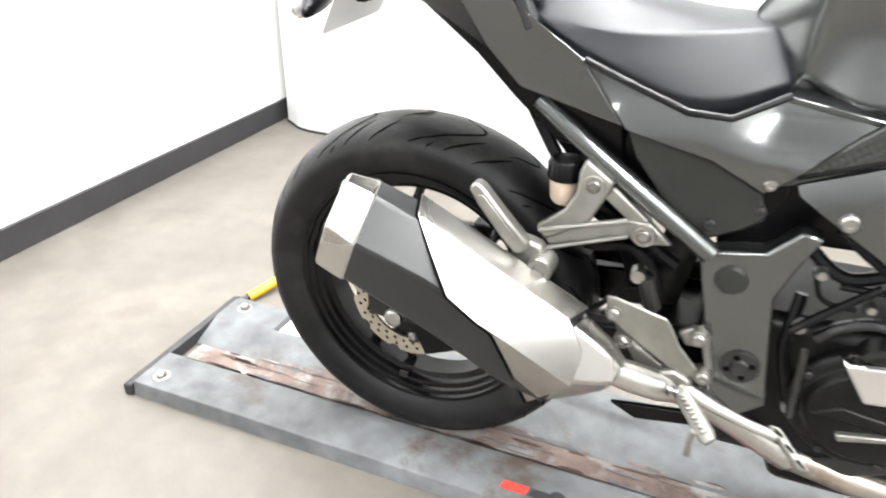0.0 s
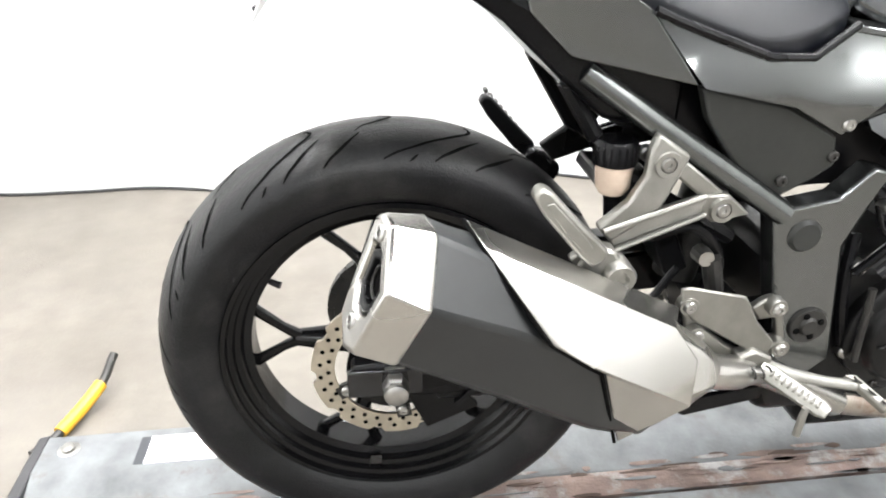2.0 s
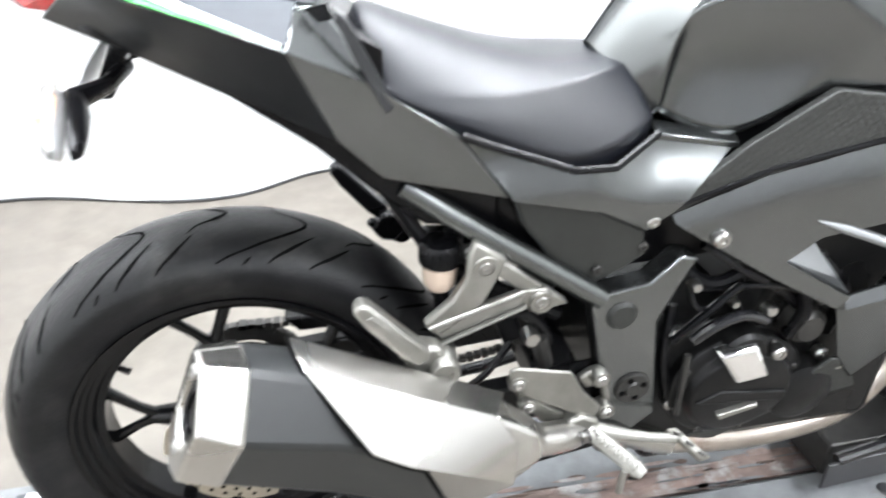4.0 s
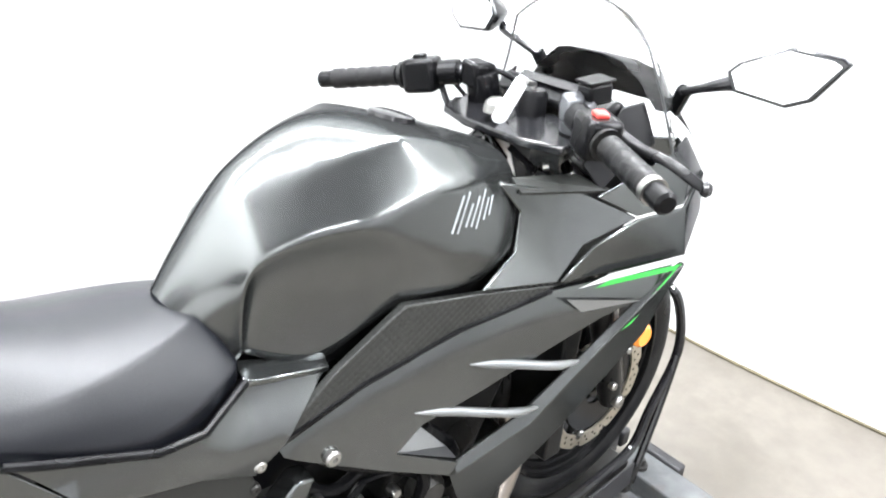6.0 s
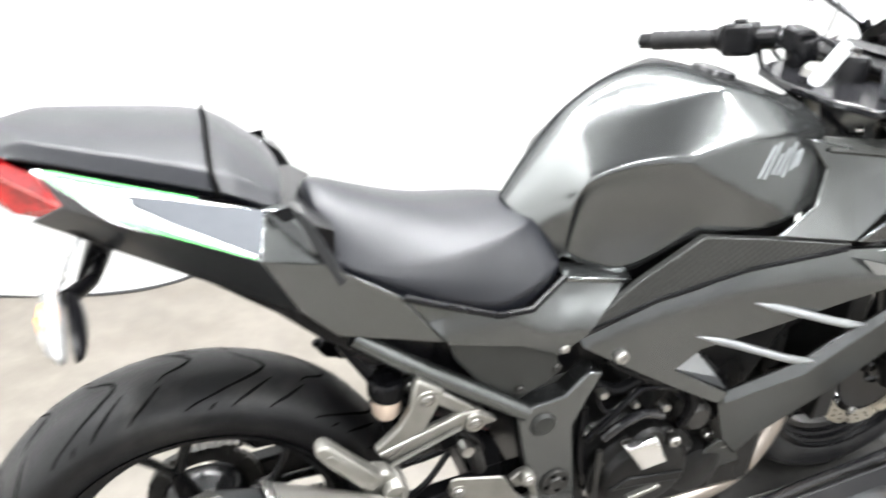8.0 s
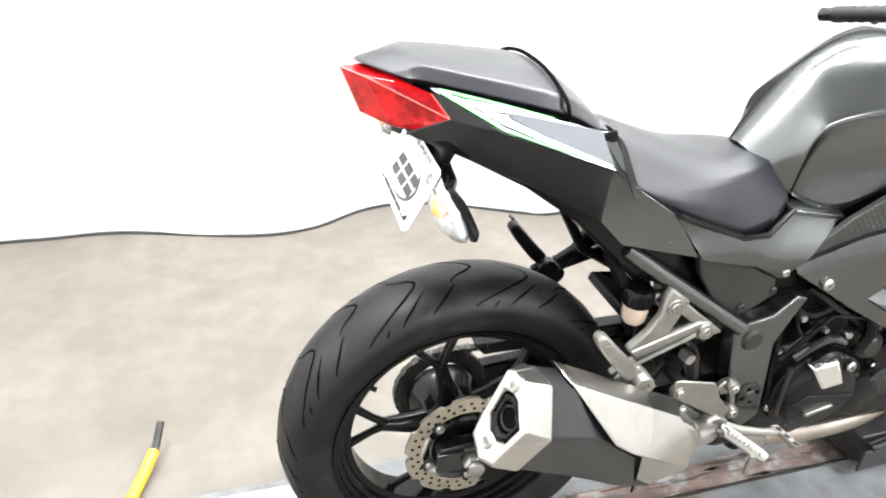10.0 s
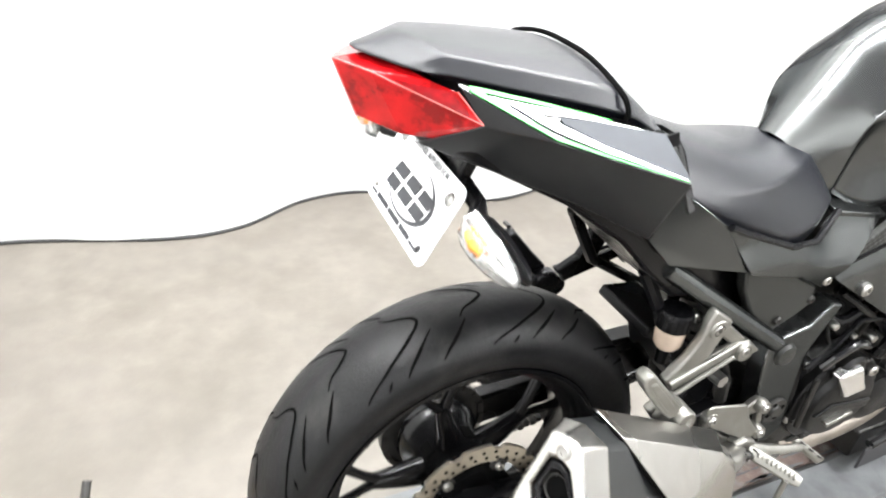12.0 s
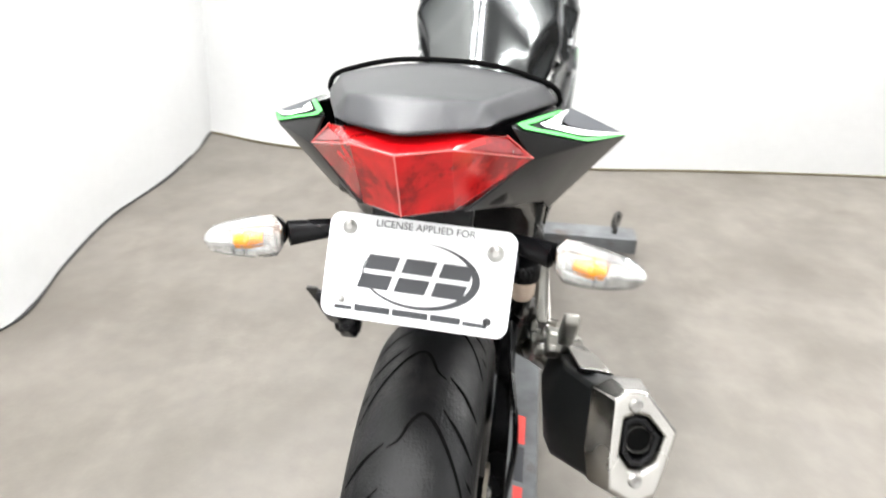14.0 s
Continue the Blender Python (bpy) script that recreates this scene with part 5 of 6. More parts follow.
# ---- tank ----
# Columns from the seat forward, each from the spine down: spine, shoulder crease, rim of the knee hollow, hollow, lower edge.
TANK = (((0.455, 0, 0.834), (0.462, 0.030, 0.826), (0.474, 0.048, 0.806), (0.490, 0.058, 0.785), (0.512, 0.070, 0.757)),
        ((0.490, 0, 0.888), (0.497, 0.038, 0.876), (0.504, 0.063, 0.846), (0.509, 0.068, 0.815), (0.518, 0.072, 0.762)),
        ((0.540, 0, 0.965), (0.543, 0.046, 0.924), (0.534, 0.086, 0.882), (0.522, 0.083, 0.848), (0.521, 0.075, 0.770)),
        ((0.555, 0, 0.980), (0.558, 0.051, 0.934), (0.548, 0.091, 0.890), (0.541, 0.066, 0.838), (0.533, 0.068, 0.762)),
        ((0.595, 0, 1.008), (0.605, 0.063, 0.962), (0.588, 0.105, 0.909), (0.588, 0.073, 0.848), (0.572, 0.088, 0.742)),
        ((0.650, 0, 1.022), (0.662, 0.077, 0.986), (0.645, 0.127, 0.918), (0.660, 0.092, 0.842), (0.622, 0.100, 0.735)),
        ((0.700, 0, 1.016), (0.725, 0.087, 0.999), (0.752, 0.132, 0.944), (0.735, 0.141, 0.868), (0.691, 0.118, 0.804)),
        ((0.775, 0, 0.999), (0.790, 0.088, 0.984), (0.800, 0.134, 0.944), (0.802, 0.149, 0.836), (0.790, 0.138, 0.800)),
        ((0.850, 0, 0.978), (0.858, 0.082, 0.962), (0.862, 0.121, 0.930), (0.860, 0.138, 0.850), (0.845, 0.136, 0.806)),
        ((0.930, 0, 0.950), (0.930, 0.066, 0.938), (0.912, 0.102, 0.916), (0.902, 0.122, 0.868), (0.888, 0.128, 0.828)))


def tank_mesh():
    bm = bmesh.new()
    layer = bm.edges.layers.float.new("crease_edge")
    half = {}
    for s in (RIGHT, LEFT):
        for i, col in enumerate(TANK):
            for j, (x, y, z) in enumerate(col):
                half[s, i, j] = half[RIGHT, i, 0] if j == 0 and s == LEFT else bm.verts.new((x, s * y, z))
            x, y, z = col[-1]
            half[s, i, 5] = bm.verts.new((x, s * (y - 0.022), z - 0.006))
        for i in range(len(TANK) - 1):
            for j in range(5):
                q = [half[s, i, j], half[s, i + 1, j], half[s, i + 1, j + 1], half[s, i, j + 1]]
                if (i, j) == (5, 2):
                    bm.faces.new((q[0], q[1], q[2]))
                    bm.faces.new((q[0], q[2], q[3]))
                else:
                    bm.faces.new(q)

        def crease(cells, w):
            for a, b in zip(cells, cells[1:]):
                e = bm.edges.get((half[(s, *a)], half[(s, *b)]))
                if e:
                    e[layer] = w
        crease([(i, 1) for i in range(3, 9)], 0.72)
        crease([(i, 2) for i in range(2, 9)], 0.86)
        crease([(2, 2), (2, 3), (2, 4)], 0.6)
        crease([(6, 1), (6, 2)], 0.55)
        crease([(5, 2), (6, 3), (7, 3)], 0.8)
        crease([(i, 4) for i in range(10)], 1.0)
        crease([(i, 5) for i in range(10)], 1.0)
        crease([(0, j) for j in range(6)], 1.0)
    return bm


tank_ob = part("fuel_tank", tank_mesh(), tank_paint, bike, "matte grey sculpted fuel tank with silver mark", subsurf=3)
part("filler_lid", turned(lathed([(0, 0.008), (0.024, 0.008), (0.031, 0.006), (0.034, -0.006)], (0, 0, 0), "Z", 28), pose(0.775, 0, 0.9935, 0, 13, 0)), gloss_black, bike, "dark metal fuel filler lid")

# ---- fairings ----
def yf(x, z, s):
    v = 0.128 + 0.068 * min(1, max(0, (x - 0.54) / 0.62)) - 0.14 * max(0, 0.50 - z)
    return s * v


for s in (RIGHT, LEFT):
    f = lambda x, z: yf(x, z, s)
    top_x, top_z = (0.538, 0.650, 0.789, 0.945, 1.235), (0.660, 0.707, 0.743, 0.762, 0.750)

    def flank(x, z):
        return yf(x, z, s) - s * 0.012 * max(0, 1 - (float(np.interp(x, top_x, top_z)) - z) / 0.050) ** 2

    part("fairing_upper", sheet([(0.538, 0.660), (0.650, 0.707), (0.789, 0.743), (0.945, 0.762), (1.235, 0.748), (1.135, 0.7065), (1.050, 0.695), (0.958, 0.672), (0.835, 0.638), (0.736, 0.616), (0.699, 0.582), (0.805, 0.520), (0.790, 0.502), (0.684, 0.559), (0.545, 0.642)], flank, 0.010),
         paint, bike, "matte grey side fairing with air vents", bevel=0.0012)
    slot = [(0.805, 0.522), (0.920, 0.562), (1.008, 0.618), (1.137, 0.705), (1.236, 0.747)]
    mid_l = [(0.800, 0.504), (0.932, 0.541), (1.018, 0.608), (1.143, 0.7010), (1.236, 0.7455)]
    rim_l = [(0.873, 0.355), (0.905, 0.405), (1.000, 0.487), (1.172, 0.628), (1.208, 0.684)]
    fl = [(x, f(x, z) * 0.97, z) for x, z in slot] + [(x, f(x, z) * 1.03, z) for x, z in mid_l] + [(x, f(x, z) * 0.98, z) for x, z in rim_l] + [(0.835, f(0.835, 0.4) * 0.98, 0.400), (0.790, f(0.79, 0.5), 0.502)]
    part("fairing_lower", shell(fl, [(0, 1, 6, 5), (1, 2, 7, 6), (2, 3, 8, 7), (3, 4, 9, 8), (5, 6, 12, 11), (6, 7, 12), (7, 8, 13, 12), (8, 9, 14, 13), (5, 11, 10, 15), (0, 5, 15, 16)], 0.006),
         paint, bike, "matte grey lower side fairing", bevel=0.002)
    # vent blades: caught light is put into their lighter colour
    for a, b in (((0.806, 0.691), (1.020, 0.626)), ((0.722, 0.642), (0.950, 0.564))):
        pts = [(a[0], f(*a) + s * 0.001, a[1]), (a[0] + (b[0] - a[0]) * 0.25, f(*a) + s * 0.005, a[1] + (b[1] - a[1]) * 0.25), (a[0] + (b[0] - a[0]) * 0.7, f(*b) + s * 0.003, a[1] + (b[1] - a[1]) * 0.7), (b[0], f(*b) - s * 0.001, b[1])]
        part("vane", tubed(pts, [0.0008] + [0.0008 + 0.0062 * k / 4 for k in range(1, 5)] + [0.007] * 7 + [0.006, 0.005, 0.004, 0.0025], 10, 5, 0.9), lit_paint, bike, "grey vent blade, paint lightened for caught light")
    part("vane", shell([(0.698, s * 0.142, 0.582), (0.722, s * 0.118, 0.622), (0.800, s * 0.128, 0.532), (0.806, s * 0.146, 0.520)], [(0, 1, 2, 3)], 0.004), lit_paint, bike)
    part("vent_backing", side([(0.68, 0.60), (0.72, 0.66), (0.84, 0.70), (1.12, 0.71), (1.02, 0.60), (0.80, 0.50)], s * 0.095, 0.01), engine_black, bike)
    part("gap_strip", side([(0.520, 0.646), (0.605, 0.700), (0.714, 0.735), (0.877, 0.765), (0.955, 0.772), (0.955, 0.755), (0.79, 0.735), (0.65, 0.70), (0.535, 0.650)], lambda x, z: s * (0.120 + 0.038 * max(0, x - 0.53) / 0.4), 0.02), black_plastic, bike, bevel=0.002)
    part("honeycomb_panel", side([(0.512, 0.645), (0.617, 0.742), (0.705, 0.806), (0.820, 0.792), (0.955, 0.772), (0.877, 0.757), (0.714, 0.724), (0.600, 0.685), (0.530, 0.650)], lambda x, z: s * (0.121 + 0.042 * max(0, x - 0.53) / 0.4), 0.012),
         relief, bike, "textured grey panel with fine diamond relief", bevel=0.002)
    # black tube added over the edge to draw the dark gap there
    part("edge_gap_line", tubed([(x, f(x, z) - s * 0.0085, z + 0.002) for x, z in ((0.538, 0.661), (0.650, 0.708), (0.789, 0.744), (0.945, 0.763))], 0.0045, 8), black_plastic, bike, "black line for the shaded gap along the fairing edge")
    part("fair_bolt", button(0.603, s * 0.139, 0.622, 0.0115, s, 18), bolt_steel, bike)
    part("low_bolt", button(0.849, s * 0.136, 0.380, 0.008, s, 12), bolt_steel, bike)
    # inner cowl beside the tank, and the upper cowl
    ic = [(0.868, s * 0.112, 0.925), (0.918, s * 0.128, 0.858), (0.955, s * 0.166, 0.776), (0.820, s * 0.152, 0.797), (0.895, s * 0.132, 0.825), (0.905, s * 0.124, 0.880), (1.010, s * 0.140, 0.893), (0.985, s * 0.140, 0.862), (0.998, s * 0.168, 0.824), (1.098, s * 0.183, 0.851)]
    part("inner_cowl", shell(ic, [(0, 5, 1, 6), (1, 7, 6), (5, 4, 1), (4, 3, 2, 1), (1, 2, 8, 7), (7, 8, 9, 6)], 0.005), paint, bike, "matte grey inner cowl", bevel=0.003)
    uc = [(0.958, s * 0.170, 0.776), (1.010, s * 0.178, 0.824), (1.095, s * 0.188, 0.850), (1.208, s * 0.194, 0.848), (1.240, s * 0.194, 0.754), (1.38, s * 0.13, 0.78), (1.36, s * 0.13, 0.86), (1.50, 0, 0.80), (1.48, 0, 0.87)]
    part("upper_cowl", shell(uc, [(0, 1, 2, 3, 4), (4, 3, 6, 5), (5, 6, 8, 7)], 0.006), paint, bike, "matte grey front cowl", bevel=0.004)
    sh = [(1.035, s * 0.150, 0.884), (1.095, s * 0.184, 0.854), (1.208, s * 0.190, 0.852), (1.225, s * 0.178, 0.900), (1.155, s * 0.183, 0.940), (1.10, s * 0.160, 0.905), (1.36, s * 0.125, 0.864), (1.33, s * 0.10, 0.92)]
    part("cowl_shoulder", shell(sh, [(0, 1, 2, 3, 4, 5), (3, 2, 6), (3, 6, 7, 4)], 0.005), paint, bike, "grey cowl shoulder under the screen", bevel=0.003)
    part("cowl_liner", side([(0.90, 0.78), (0.96, 0.76), (1.16, 0.76), (1.18, 0.90), (1.02, 0.895), (0.90, 0.90)], s * 0.118, 0.01), engine_black, bike)
    # green and white stripe on the fairing; the last wedge is a painted highlight
    for pts, m in (([(0.985, 0.765), (1.232, 0.752), (1.232, 0.764), (1.05, 0.775)], decal_white), ([(1.02, 0.757), (1.05, 0.764), (1.225, 0.748), (1.205, 0.742)], decal_green),
                   ([(1.215, 0.744), (1.205, 0.742), (1.13, 0.690), (1.10, 0.662), (1.12, 0.668)], decal_green), ([(0.965, 0.752), (1.13, 0.708), (1.0, 0.722)], lit_paint)):
        bm = bmesh.new()
        v = [bm.verts.new((x, f(x, z) * 1.02 + s * 0.0012, z)) for x, z in pts]
        bm.faces.new(v)
        part("stripe", bm, m, bike)

# ---- front end ----
for s in (RIGHT, LEFT):
    y = s * 0.098
    fork = part("fork_leg", tubed([(1.268, y, 0.388), (1.255, y, 0.44), (1.215, y, 0.55), (1.172, y, 0.65)], [0.020, 0.027, 0.027, 0.026], 16), engine_black, bike, "black fork leg")
    part("fork_tube", tubed([(1.172, y, 0.65), (1.055, y, 0.94), (1.035, y, 0.985)], 0.0195, 16), steel, fork)
    part("axle_nut", button(1.262, s * 0.122, 0.403, 0.013, s, 12), bolt_steel, fork)
    part("guard_bolt", button(1.232, s * 0.124, 0.452, 0.008, s, 12), bolt_steel, fork)
    if s == RIGHT:
        cal = part("front_caliper", slab([(1.100, -0.108, 0.470), (1.155, -0.108, 0.545), (1.195, -0.108, 0.505), (1.140, -0.108, 0.430)], (0, 0.05, 0)), engine_black, bike, "black front brake caliper", bevel=0.01)
        for x, z in ((1.155, 0.482), (1.125, 0.470), (1.160, 0.522)):
            part("caliper_bolt", button(x, -0.112, z, 0.009, s, 12), bolt_steel, cal)
        part("front_brake_hose", tubed([(1.150, -0.115, 0.520), (1.180, -0.125, 0.600), (1.150, -0.118, 0.700), (1.080, -0.100, 0.860)], 0.005, 8, 6), black_plastic, bike)
    part("reflector", lathed([(0, s * 0.020), (0.019, s * 0.020), (0.024, s * 0.014), (0.024, 0)], (1.290, s * 0.112, 0.545), "Y", 24), amber, bike, "round amber reflector")
    part("reflector_stay", slab([(1.225, s * 0.106, 0.560), (1.290, s * 0.110, 0.552), (1.290, s * 0.110, 0.535), (1.225, s * 0.106, 0.540)], (0, s * 0.003, 0)), dark_metal, bike)
    part("fender", slab([(1.005, s * 0.062, 0.60), (1.13, s * 0.064, 0.690), (1.29, s * 0.064, 0.715), (1.43, s * 0.058, 0.665), (1.39, s * 0.066, 0.645), (1.27, s * 0.07, 0.672), (1.14, s * 0.07, 0.648), (1.06, s * 0.07, 0.56)], (0, -s * 0.004, 0)), black_plastic, bike, bevel=0.002)
fend = [[(AX_F.x + 0.304 * math.cos(a), yy, AX_F.z + 0.304 * math.sin(a) + 0.012 * (1 - (yy / 0.062) ** 2)) for yy in (-0.062, -0.03, 0, 0.03, 0.062)] for a in np.linspace(radians(58), radians(150), 14)]
bm = bmesh.new()
rows = [[bm.verts.new(p) for p in r] for r in fend]
for a, b in zip(rows, rows[1:]):
    for i in range(4):
        bm.faces.new((a[i], a[i + 1], b[i + 1], b[i]))
bmesh.ops.solidify(bm, geom=bm.faces[:], thickness=0.004)
part("front_fender", bm, black_plastic, bike, "black front fender")
part("upper_triple_clamp", slab([(0.972, -0.125, 0.946), (1.00, -0.13, 0.955), (1.05, -0.13, 0.955), (1.07, -0.06, 0.955), (1.07, 0.06, 0.955), (1.05, 0.13, 0.955), (1.00, 0.13, 0.955), (0.972, 0.125, 0.946), (0.952, 0.05, 0.945), (0.952, -0.05, 0.945)], (0, 0, 0.013)),
     gloss_black, bike, "black upper fork clamp", bevel=0.003)
part("key_tag", slab([(0.958, 0.0, 0.972), (0.962, 0.0, 0.965), (0.978, 0.0, 0.958), (0.986, 0.0, 0.961), (1.029, 0.002, 1.014), (1.027, 0.002, 1.021), (1.012, 0.002, 1.028), (1.003, 0.002, 1.025)], (0, 0.002, 0)), plate_white, bike, "white paper key tag")
part("key", tubed([(1.022, 0.0, 1.018), (1.040, 0.0, 1.012), (1.040, 0.0, 1.0)], 0.004, 8), bolt_steel, bike, "ignition key")
part("steering_nut", lathed([(0, 0.992), (0.012, 0.992), (0.018, 0.986), (0.020, 0.972)], (0.985, 0.02, 0), "Z", 24), bolt_steel, bike)
part("ignition", lathed([(0, 1.005), (0.018, 1.005), (0.022, 0.998), (0.022, 0.93)], (1.04, 0.0, 0), "Z", 20), black_plastic, bike)
for s in (RIGHT, LEFT):
    end, inn = Vector((0.892, s * 0.328, 0.977 if s == RIGHT else 0.962)), Vector((0.955, s * 0.205, 0.990))
    d = (inn - end).normalized()
    mid = inn + d * 0.12
    bar = part("handlebar", tubed([end, mid], 0.011, 12), gloss_black, bike, "black clip-on handlebar")
    part("grip", tubed([end + d * (0.012 + 0.0068 * k) for k in range(18)], [0.0155 + 0.0018 * (k % 3 > 0) for k in range(18)], 14), rubber, bar, "black ribbed rubber grip")
    part("grip_flange", tubed([inn - d * 0.006, inn], 0.022, 16), rubber, bar)
    part("bar_end", tubed([end - d * 0.022, end - d * 0.018, end + d * 0.008], [0.010, 0.014, 0.014], 14), black_plastic, bar, "bar end weight")
    # steel band on the right imitates the reflection on the end weight; left is rubber
    part("glint_band", tubed([end + d * 0.008, end + d * 0.020], 0.0172, 14), bolt_steel if s == RIGHT else rubber, bar)
    sw = Matrix.Translation(inn + d * 0.03) @ d.to_track_quat("X", "Z").to_matrix().to_4x4()
    pod = part("switch_pod", turned(boxed((-0.026, -0.026, -0.028), (0.03, 0.024, 0.026)), sw), black_plastic, bar, "black switch housing", bevel=0.008)
    part("switch", turned(boxed((-0.010, -0.009, 0.024), (0.010, 0.009, 0.032)), sw), decal_red if s == RIGHT else black_plastic, pod, "red stop switch" if s == RIGHT else "", bevel=0.003)
    part("perch", tubed([inn + d * 0.065, inn + d * 0.095], 0.020, 14), black_plastic, bar)
    part("clamp", tubed([Vector((1.032, s * 0.098, 0.972)), Vector((1.024, s * 0.098, 1.008)), Vector((1.023, s * 0.098, 1.013))], [0.026, 0.026, 0.023], 20), black_plastic if s == LEFT else clamp_grey, bar, "grey cast clip-on clamp")
    part("clamp_arm", slab([mid + Vector((-0.020, s * 0.012, -0.020)), mid + Vector((0.014, s * 0.012, -0.020)), Vector((1.045, s * 0.085, 0.985)), Vector((1.000, s * 0.085, 0.985))], (0, 0, 0.040)), black_plastic if s == LEFT else clamp_grey, bar, bevel=0.006)
    part("clamp_bolt", lathed([(0, 1.018), (0.006, 1.018), (0.006, 1.014), (0.011, 1.014), (0.011, 1.006)], (1.023, s * 0.098, 0), "Z", 12), bolt_steel, bar)
    lev = [inn + d * 0.06 + Vector((0.045, 0, -0.004)), inn + Vector((0.062, 0, -0.01)), inn.lerp(end, 0.5) + Vector((0.085, 0, -0.008)), end + Vector((0.118, s * -0.012, -0.018 if s == RIGHT else -0.010))]
    lever = part("lever", tubed(lev, [0.009] * 6 + [0.0075] * 9 + [0.006] * 6, 10, 5, 0.6), black_plastic, bar, "black control lever")
    part("lever_ball", tubed([lev[-1] + Vector((-0.004, 0, 0)), lev[-1] + Vector((0, s * 0.004, 0)), lev[-1] + Vector((0.004, s * 0.008, 0))], [0.008, 0.0105, 0.007], 12), gloss_black, lever)
sw = Matrix.Translation((1.045, -0.105, 1.030)) @ pose(0, 0, 0, 0, -8, -12)
cup = part("brake_reservoir", turned(boxed((-0.018, -0.016, -0.022), (0.022, 0.016, 0.008)), sw), black_plastic, bike, "small black front brake reservoir", bevel=0.005)
part("reservoir_lid", turned(boxed((-0.020, -0.018, 0.0085), (0.024, 0.018, 0.013)), sw), black_plastic, cup, bevel=0.002)
for k, (p0, p1, p2) in enumerate((((0.98, -0.02, 0.93), (1.0, -0.06, 0.90), (1.06, -0.07, 0.86)), ((0.97, 0.02, 0.94), (0.99, 0.0, 0.89), (1.04, -0.03, 0.84)), ((1.02, -0.07, 0.95), (1.05, -0.11, 0.91), (1.10, -0.10, 0.88)))):
    part("cable", tubed([p0, p1, p2], 0.0055, 8, 5), gloss_black, bike)
# cables from the switches and levers down past the clamp
for s in (RIGHT, LEFT):
    for k, (a, b, c, d, r) in enumerate((((0.985, 0.150, 0.985), (0.990, 0.125, 0.950), (1.030, 0.080, 0.915), (1.070, 0.070, 0.870), 0.0052),
                                         ((1.010, 0.155, 0.990), (1.035, 0.140, 0.960), (1.060, 0.110, 0.920), (1.080, 0.090, 0.860), 0.0040),
                                         ((0.995, 0.110, 1.000), (1.040, 0.090, 1.015), (1.080, 0.060, 0.990), (1.090, 0.040, 0.940), 0.0045))):
        part("cable", tubed([(x, s * y, z) for x, y, z in (a, b, c, d)], r, 8, 6), gloss_black, bike)
part("wiring_loom", tubed([(1.00, -0.06, 0.90), (1.03, -0.09, 0.885), (1.06, -0.07, 0.905), (1.09, -0.10, 0.88)], 0.008, 8, 6), black_plastic, bike)
for x, y, z in ((1.02, -0.10, 0.90), (1.05, -0.08, 0.915), (0.99, -0.08, 0.915)):
    part("cable_clip", tubed([(x, y, z), (x + 0.006, y - 0.006, z + 0.002)], 0.006, 10), bolt_steel, bike)
# dash and wind screen
part("dash", slab([(1.06, -0.11, 0.985), (1.10, -0.12, 1.01), (1.10, 0.12, 1.01), (1.06, 0.11, 0.985)], (0.14, 0, -0.12)), black_plastic, bike, "black instrument housing", bevel=0.01)
part("gauge_face", slab([(1.083, -0.075, 1.0035), (1.098, -0.075, 1.012), (1.098, 0.075, 1.012), (1.083, 0.075, 1.0035)], (-0.002, 0, 0.003)), gloss_black, bike, "dark instrument face")
hood = []
for i, u in enumerate(np.linspace(-1, 1, 9)):
    hood.append((u * 0.135, 1.060 - (0.085 * (abs(u) - 0.42) if abs(u) > 0.42 else 0.0) - (0.06 * (abs(u) - 0.7) if abs(u) > 0.7 else 0.0)))
bm = bmesh.new()
rows = [[bm.verts.new((1.142 + 0.03 * abs(y / 0.135), y * 0.95, z - 0.003)) for y, z in hood], [bm.verts.new((1.235, y * 1.02, z - 0.017)) for y, z in hood], [bm.verts.new((1.30, y * 1.15, z - 0.09)) for y, z in hood]]
for a, b in zip(rows, rows[1:]):
    for i in range(8):
        bm.faces.new((a[i], a[i + 1], b[i + 1], b[i]))
bmesh.ops.solidify(bm, geom=bm.faces[:], thickness=0.005)
part("dash_hood", bm, black_plastic, bike, "black dash hood", angle=50)
for s in (RIGHT, LEFT):
    part("dash_side", shell([(1.10, s * 0.12, 1.00), (1.135, s * 0.132, 1.008), (1.145, s * 0.158, 0.950), (1.10, s * 0.152, 0.935), (1.05, s * 0.145, 0.888), (1.04, s * 0.11, 0.92)], [(0, 1, 2, 3), (0, 3, 4, 5)], 0.004), black_plastic, bike, bevel=0.002)
    part("inner_shelf", shell([(0.905, s * 0.100, 0.918), (1.04, s * 0.10, 0.90), (1.07, s * 0.15, 0.885), (0.90, s * 0.125, 0.905)], [(0, 1, 2, 3)], 0.004), grain_plastic, bike)
us = np.linspace(-1, 1, 15)
lower = [Vector((1.335 - 0.185 * u * u, 0.184 * u, 0.925 + 0.02 * u * u)) for u in us]
upper = [Vector((1.126 - 0.006 * u * u, 0.128 * u, 1.140 - 0.050 * abs(u) ** 2.5)) for u in us]
middle = [lower[i].lerp(upper[i], 0.5) + Vector((0.035, 0, 0.022)) * (1 - 0.9 * us[i] ** 2) for i in range(15)]
bm = bmesh.new()
rows = [[bm.verts.new(p) for p in r] for r in (lower, [lower[i].lerp(middle[i], 0.5) + Vector((0.008, 0, 0.006)) for i in range(15)], middle, [middle[i].lerp(upper[i], 0.5) + Vector((0.008, 0, 0.006)) for i in range(15)], upper)]
for a, b in zip(rows, rows[1:]):
    for i in range(14):
        bm.faces.new((a[i], a[i + 1], b[i + 1], b[i]))
screen = part("wind_screen", bm, screen_plastic, bike, "clear plastic wind screen", angle=80)
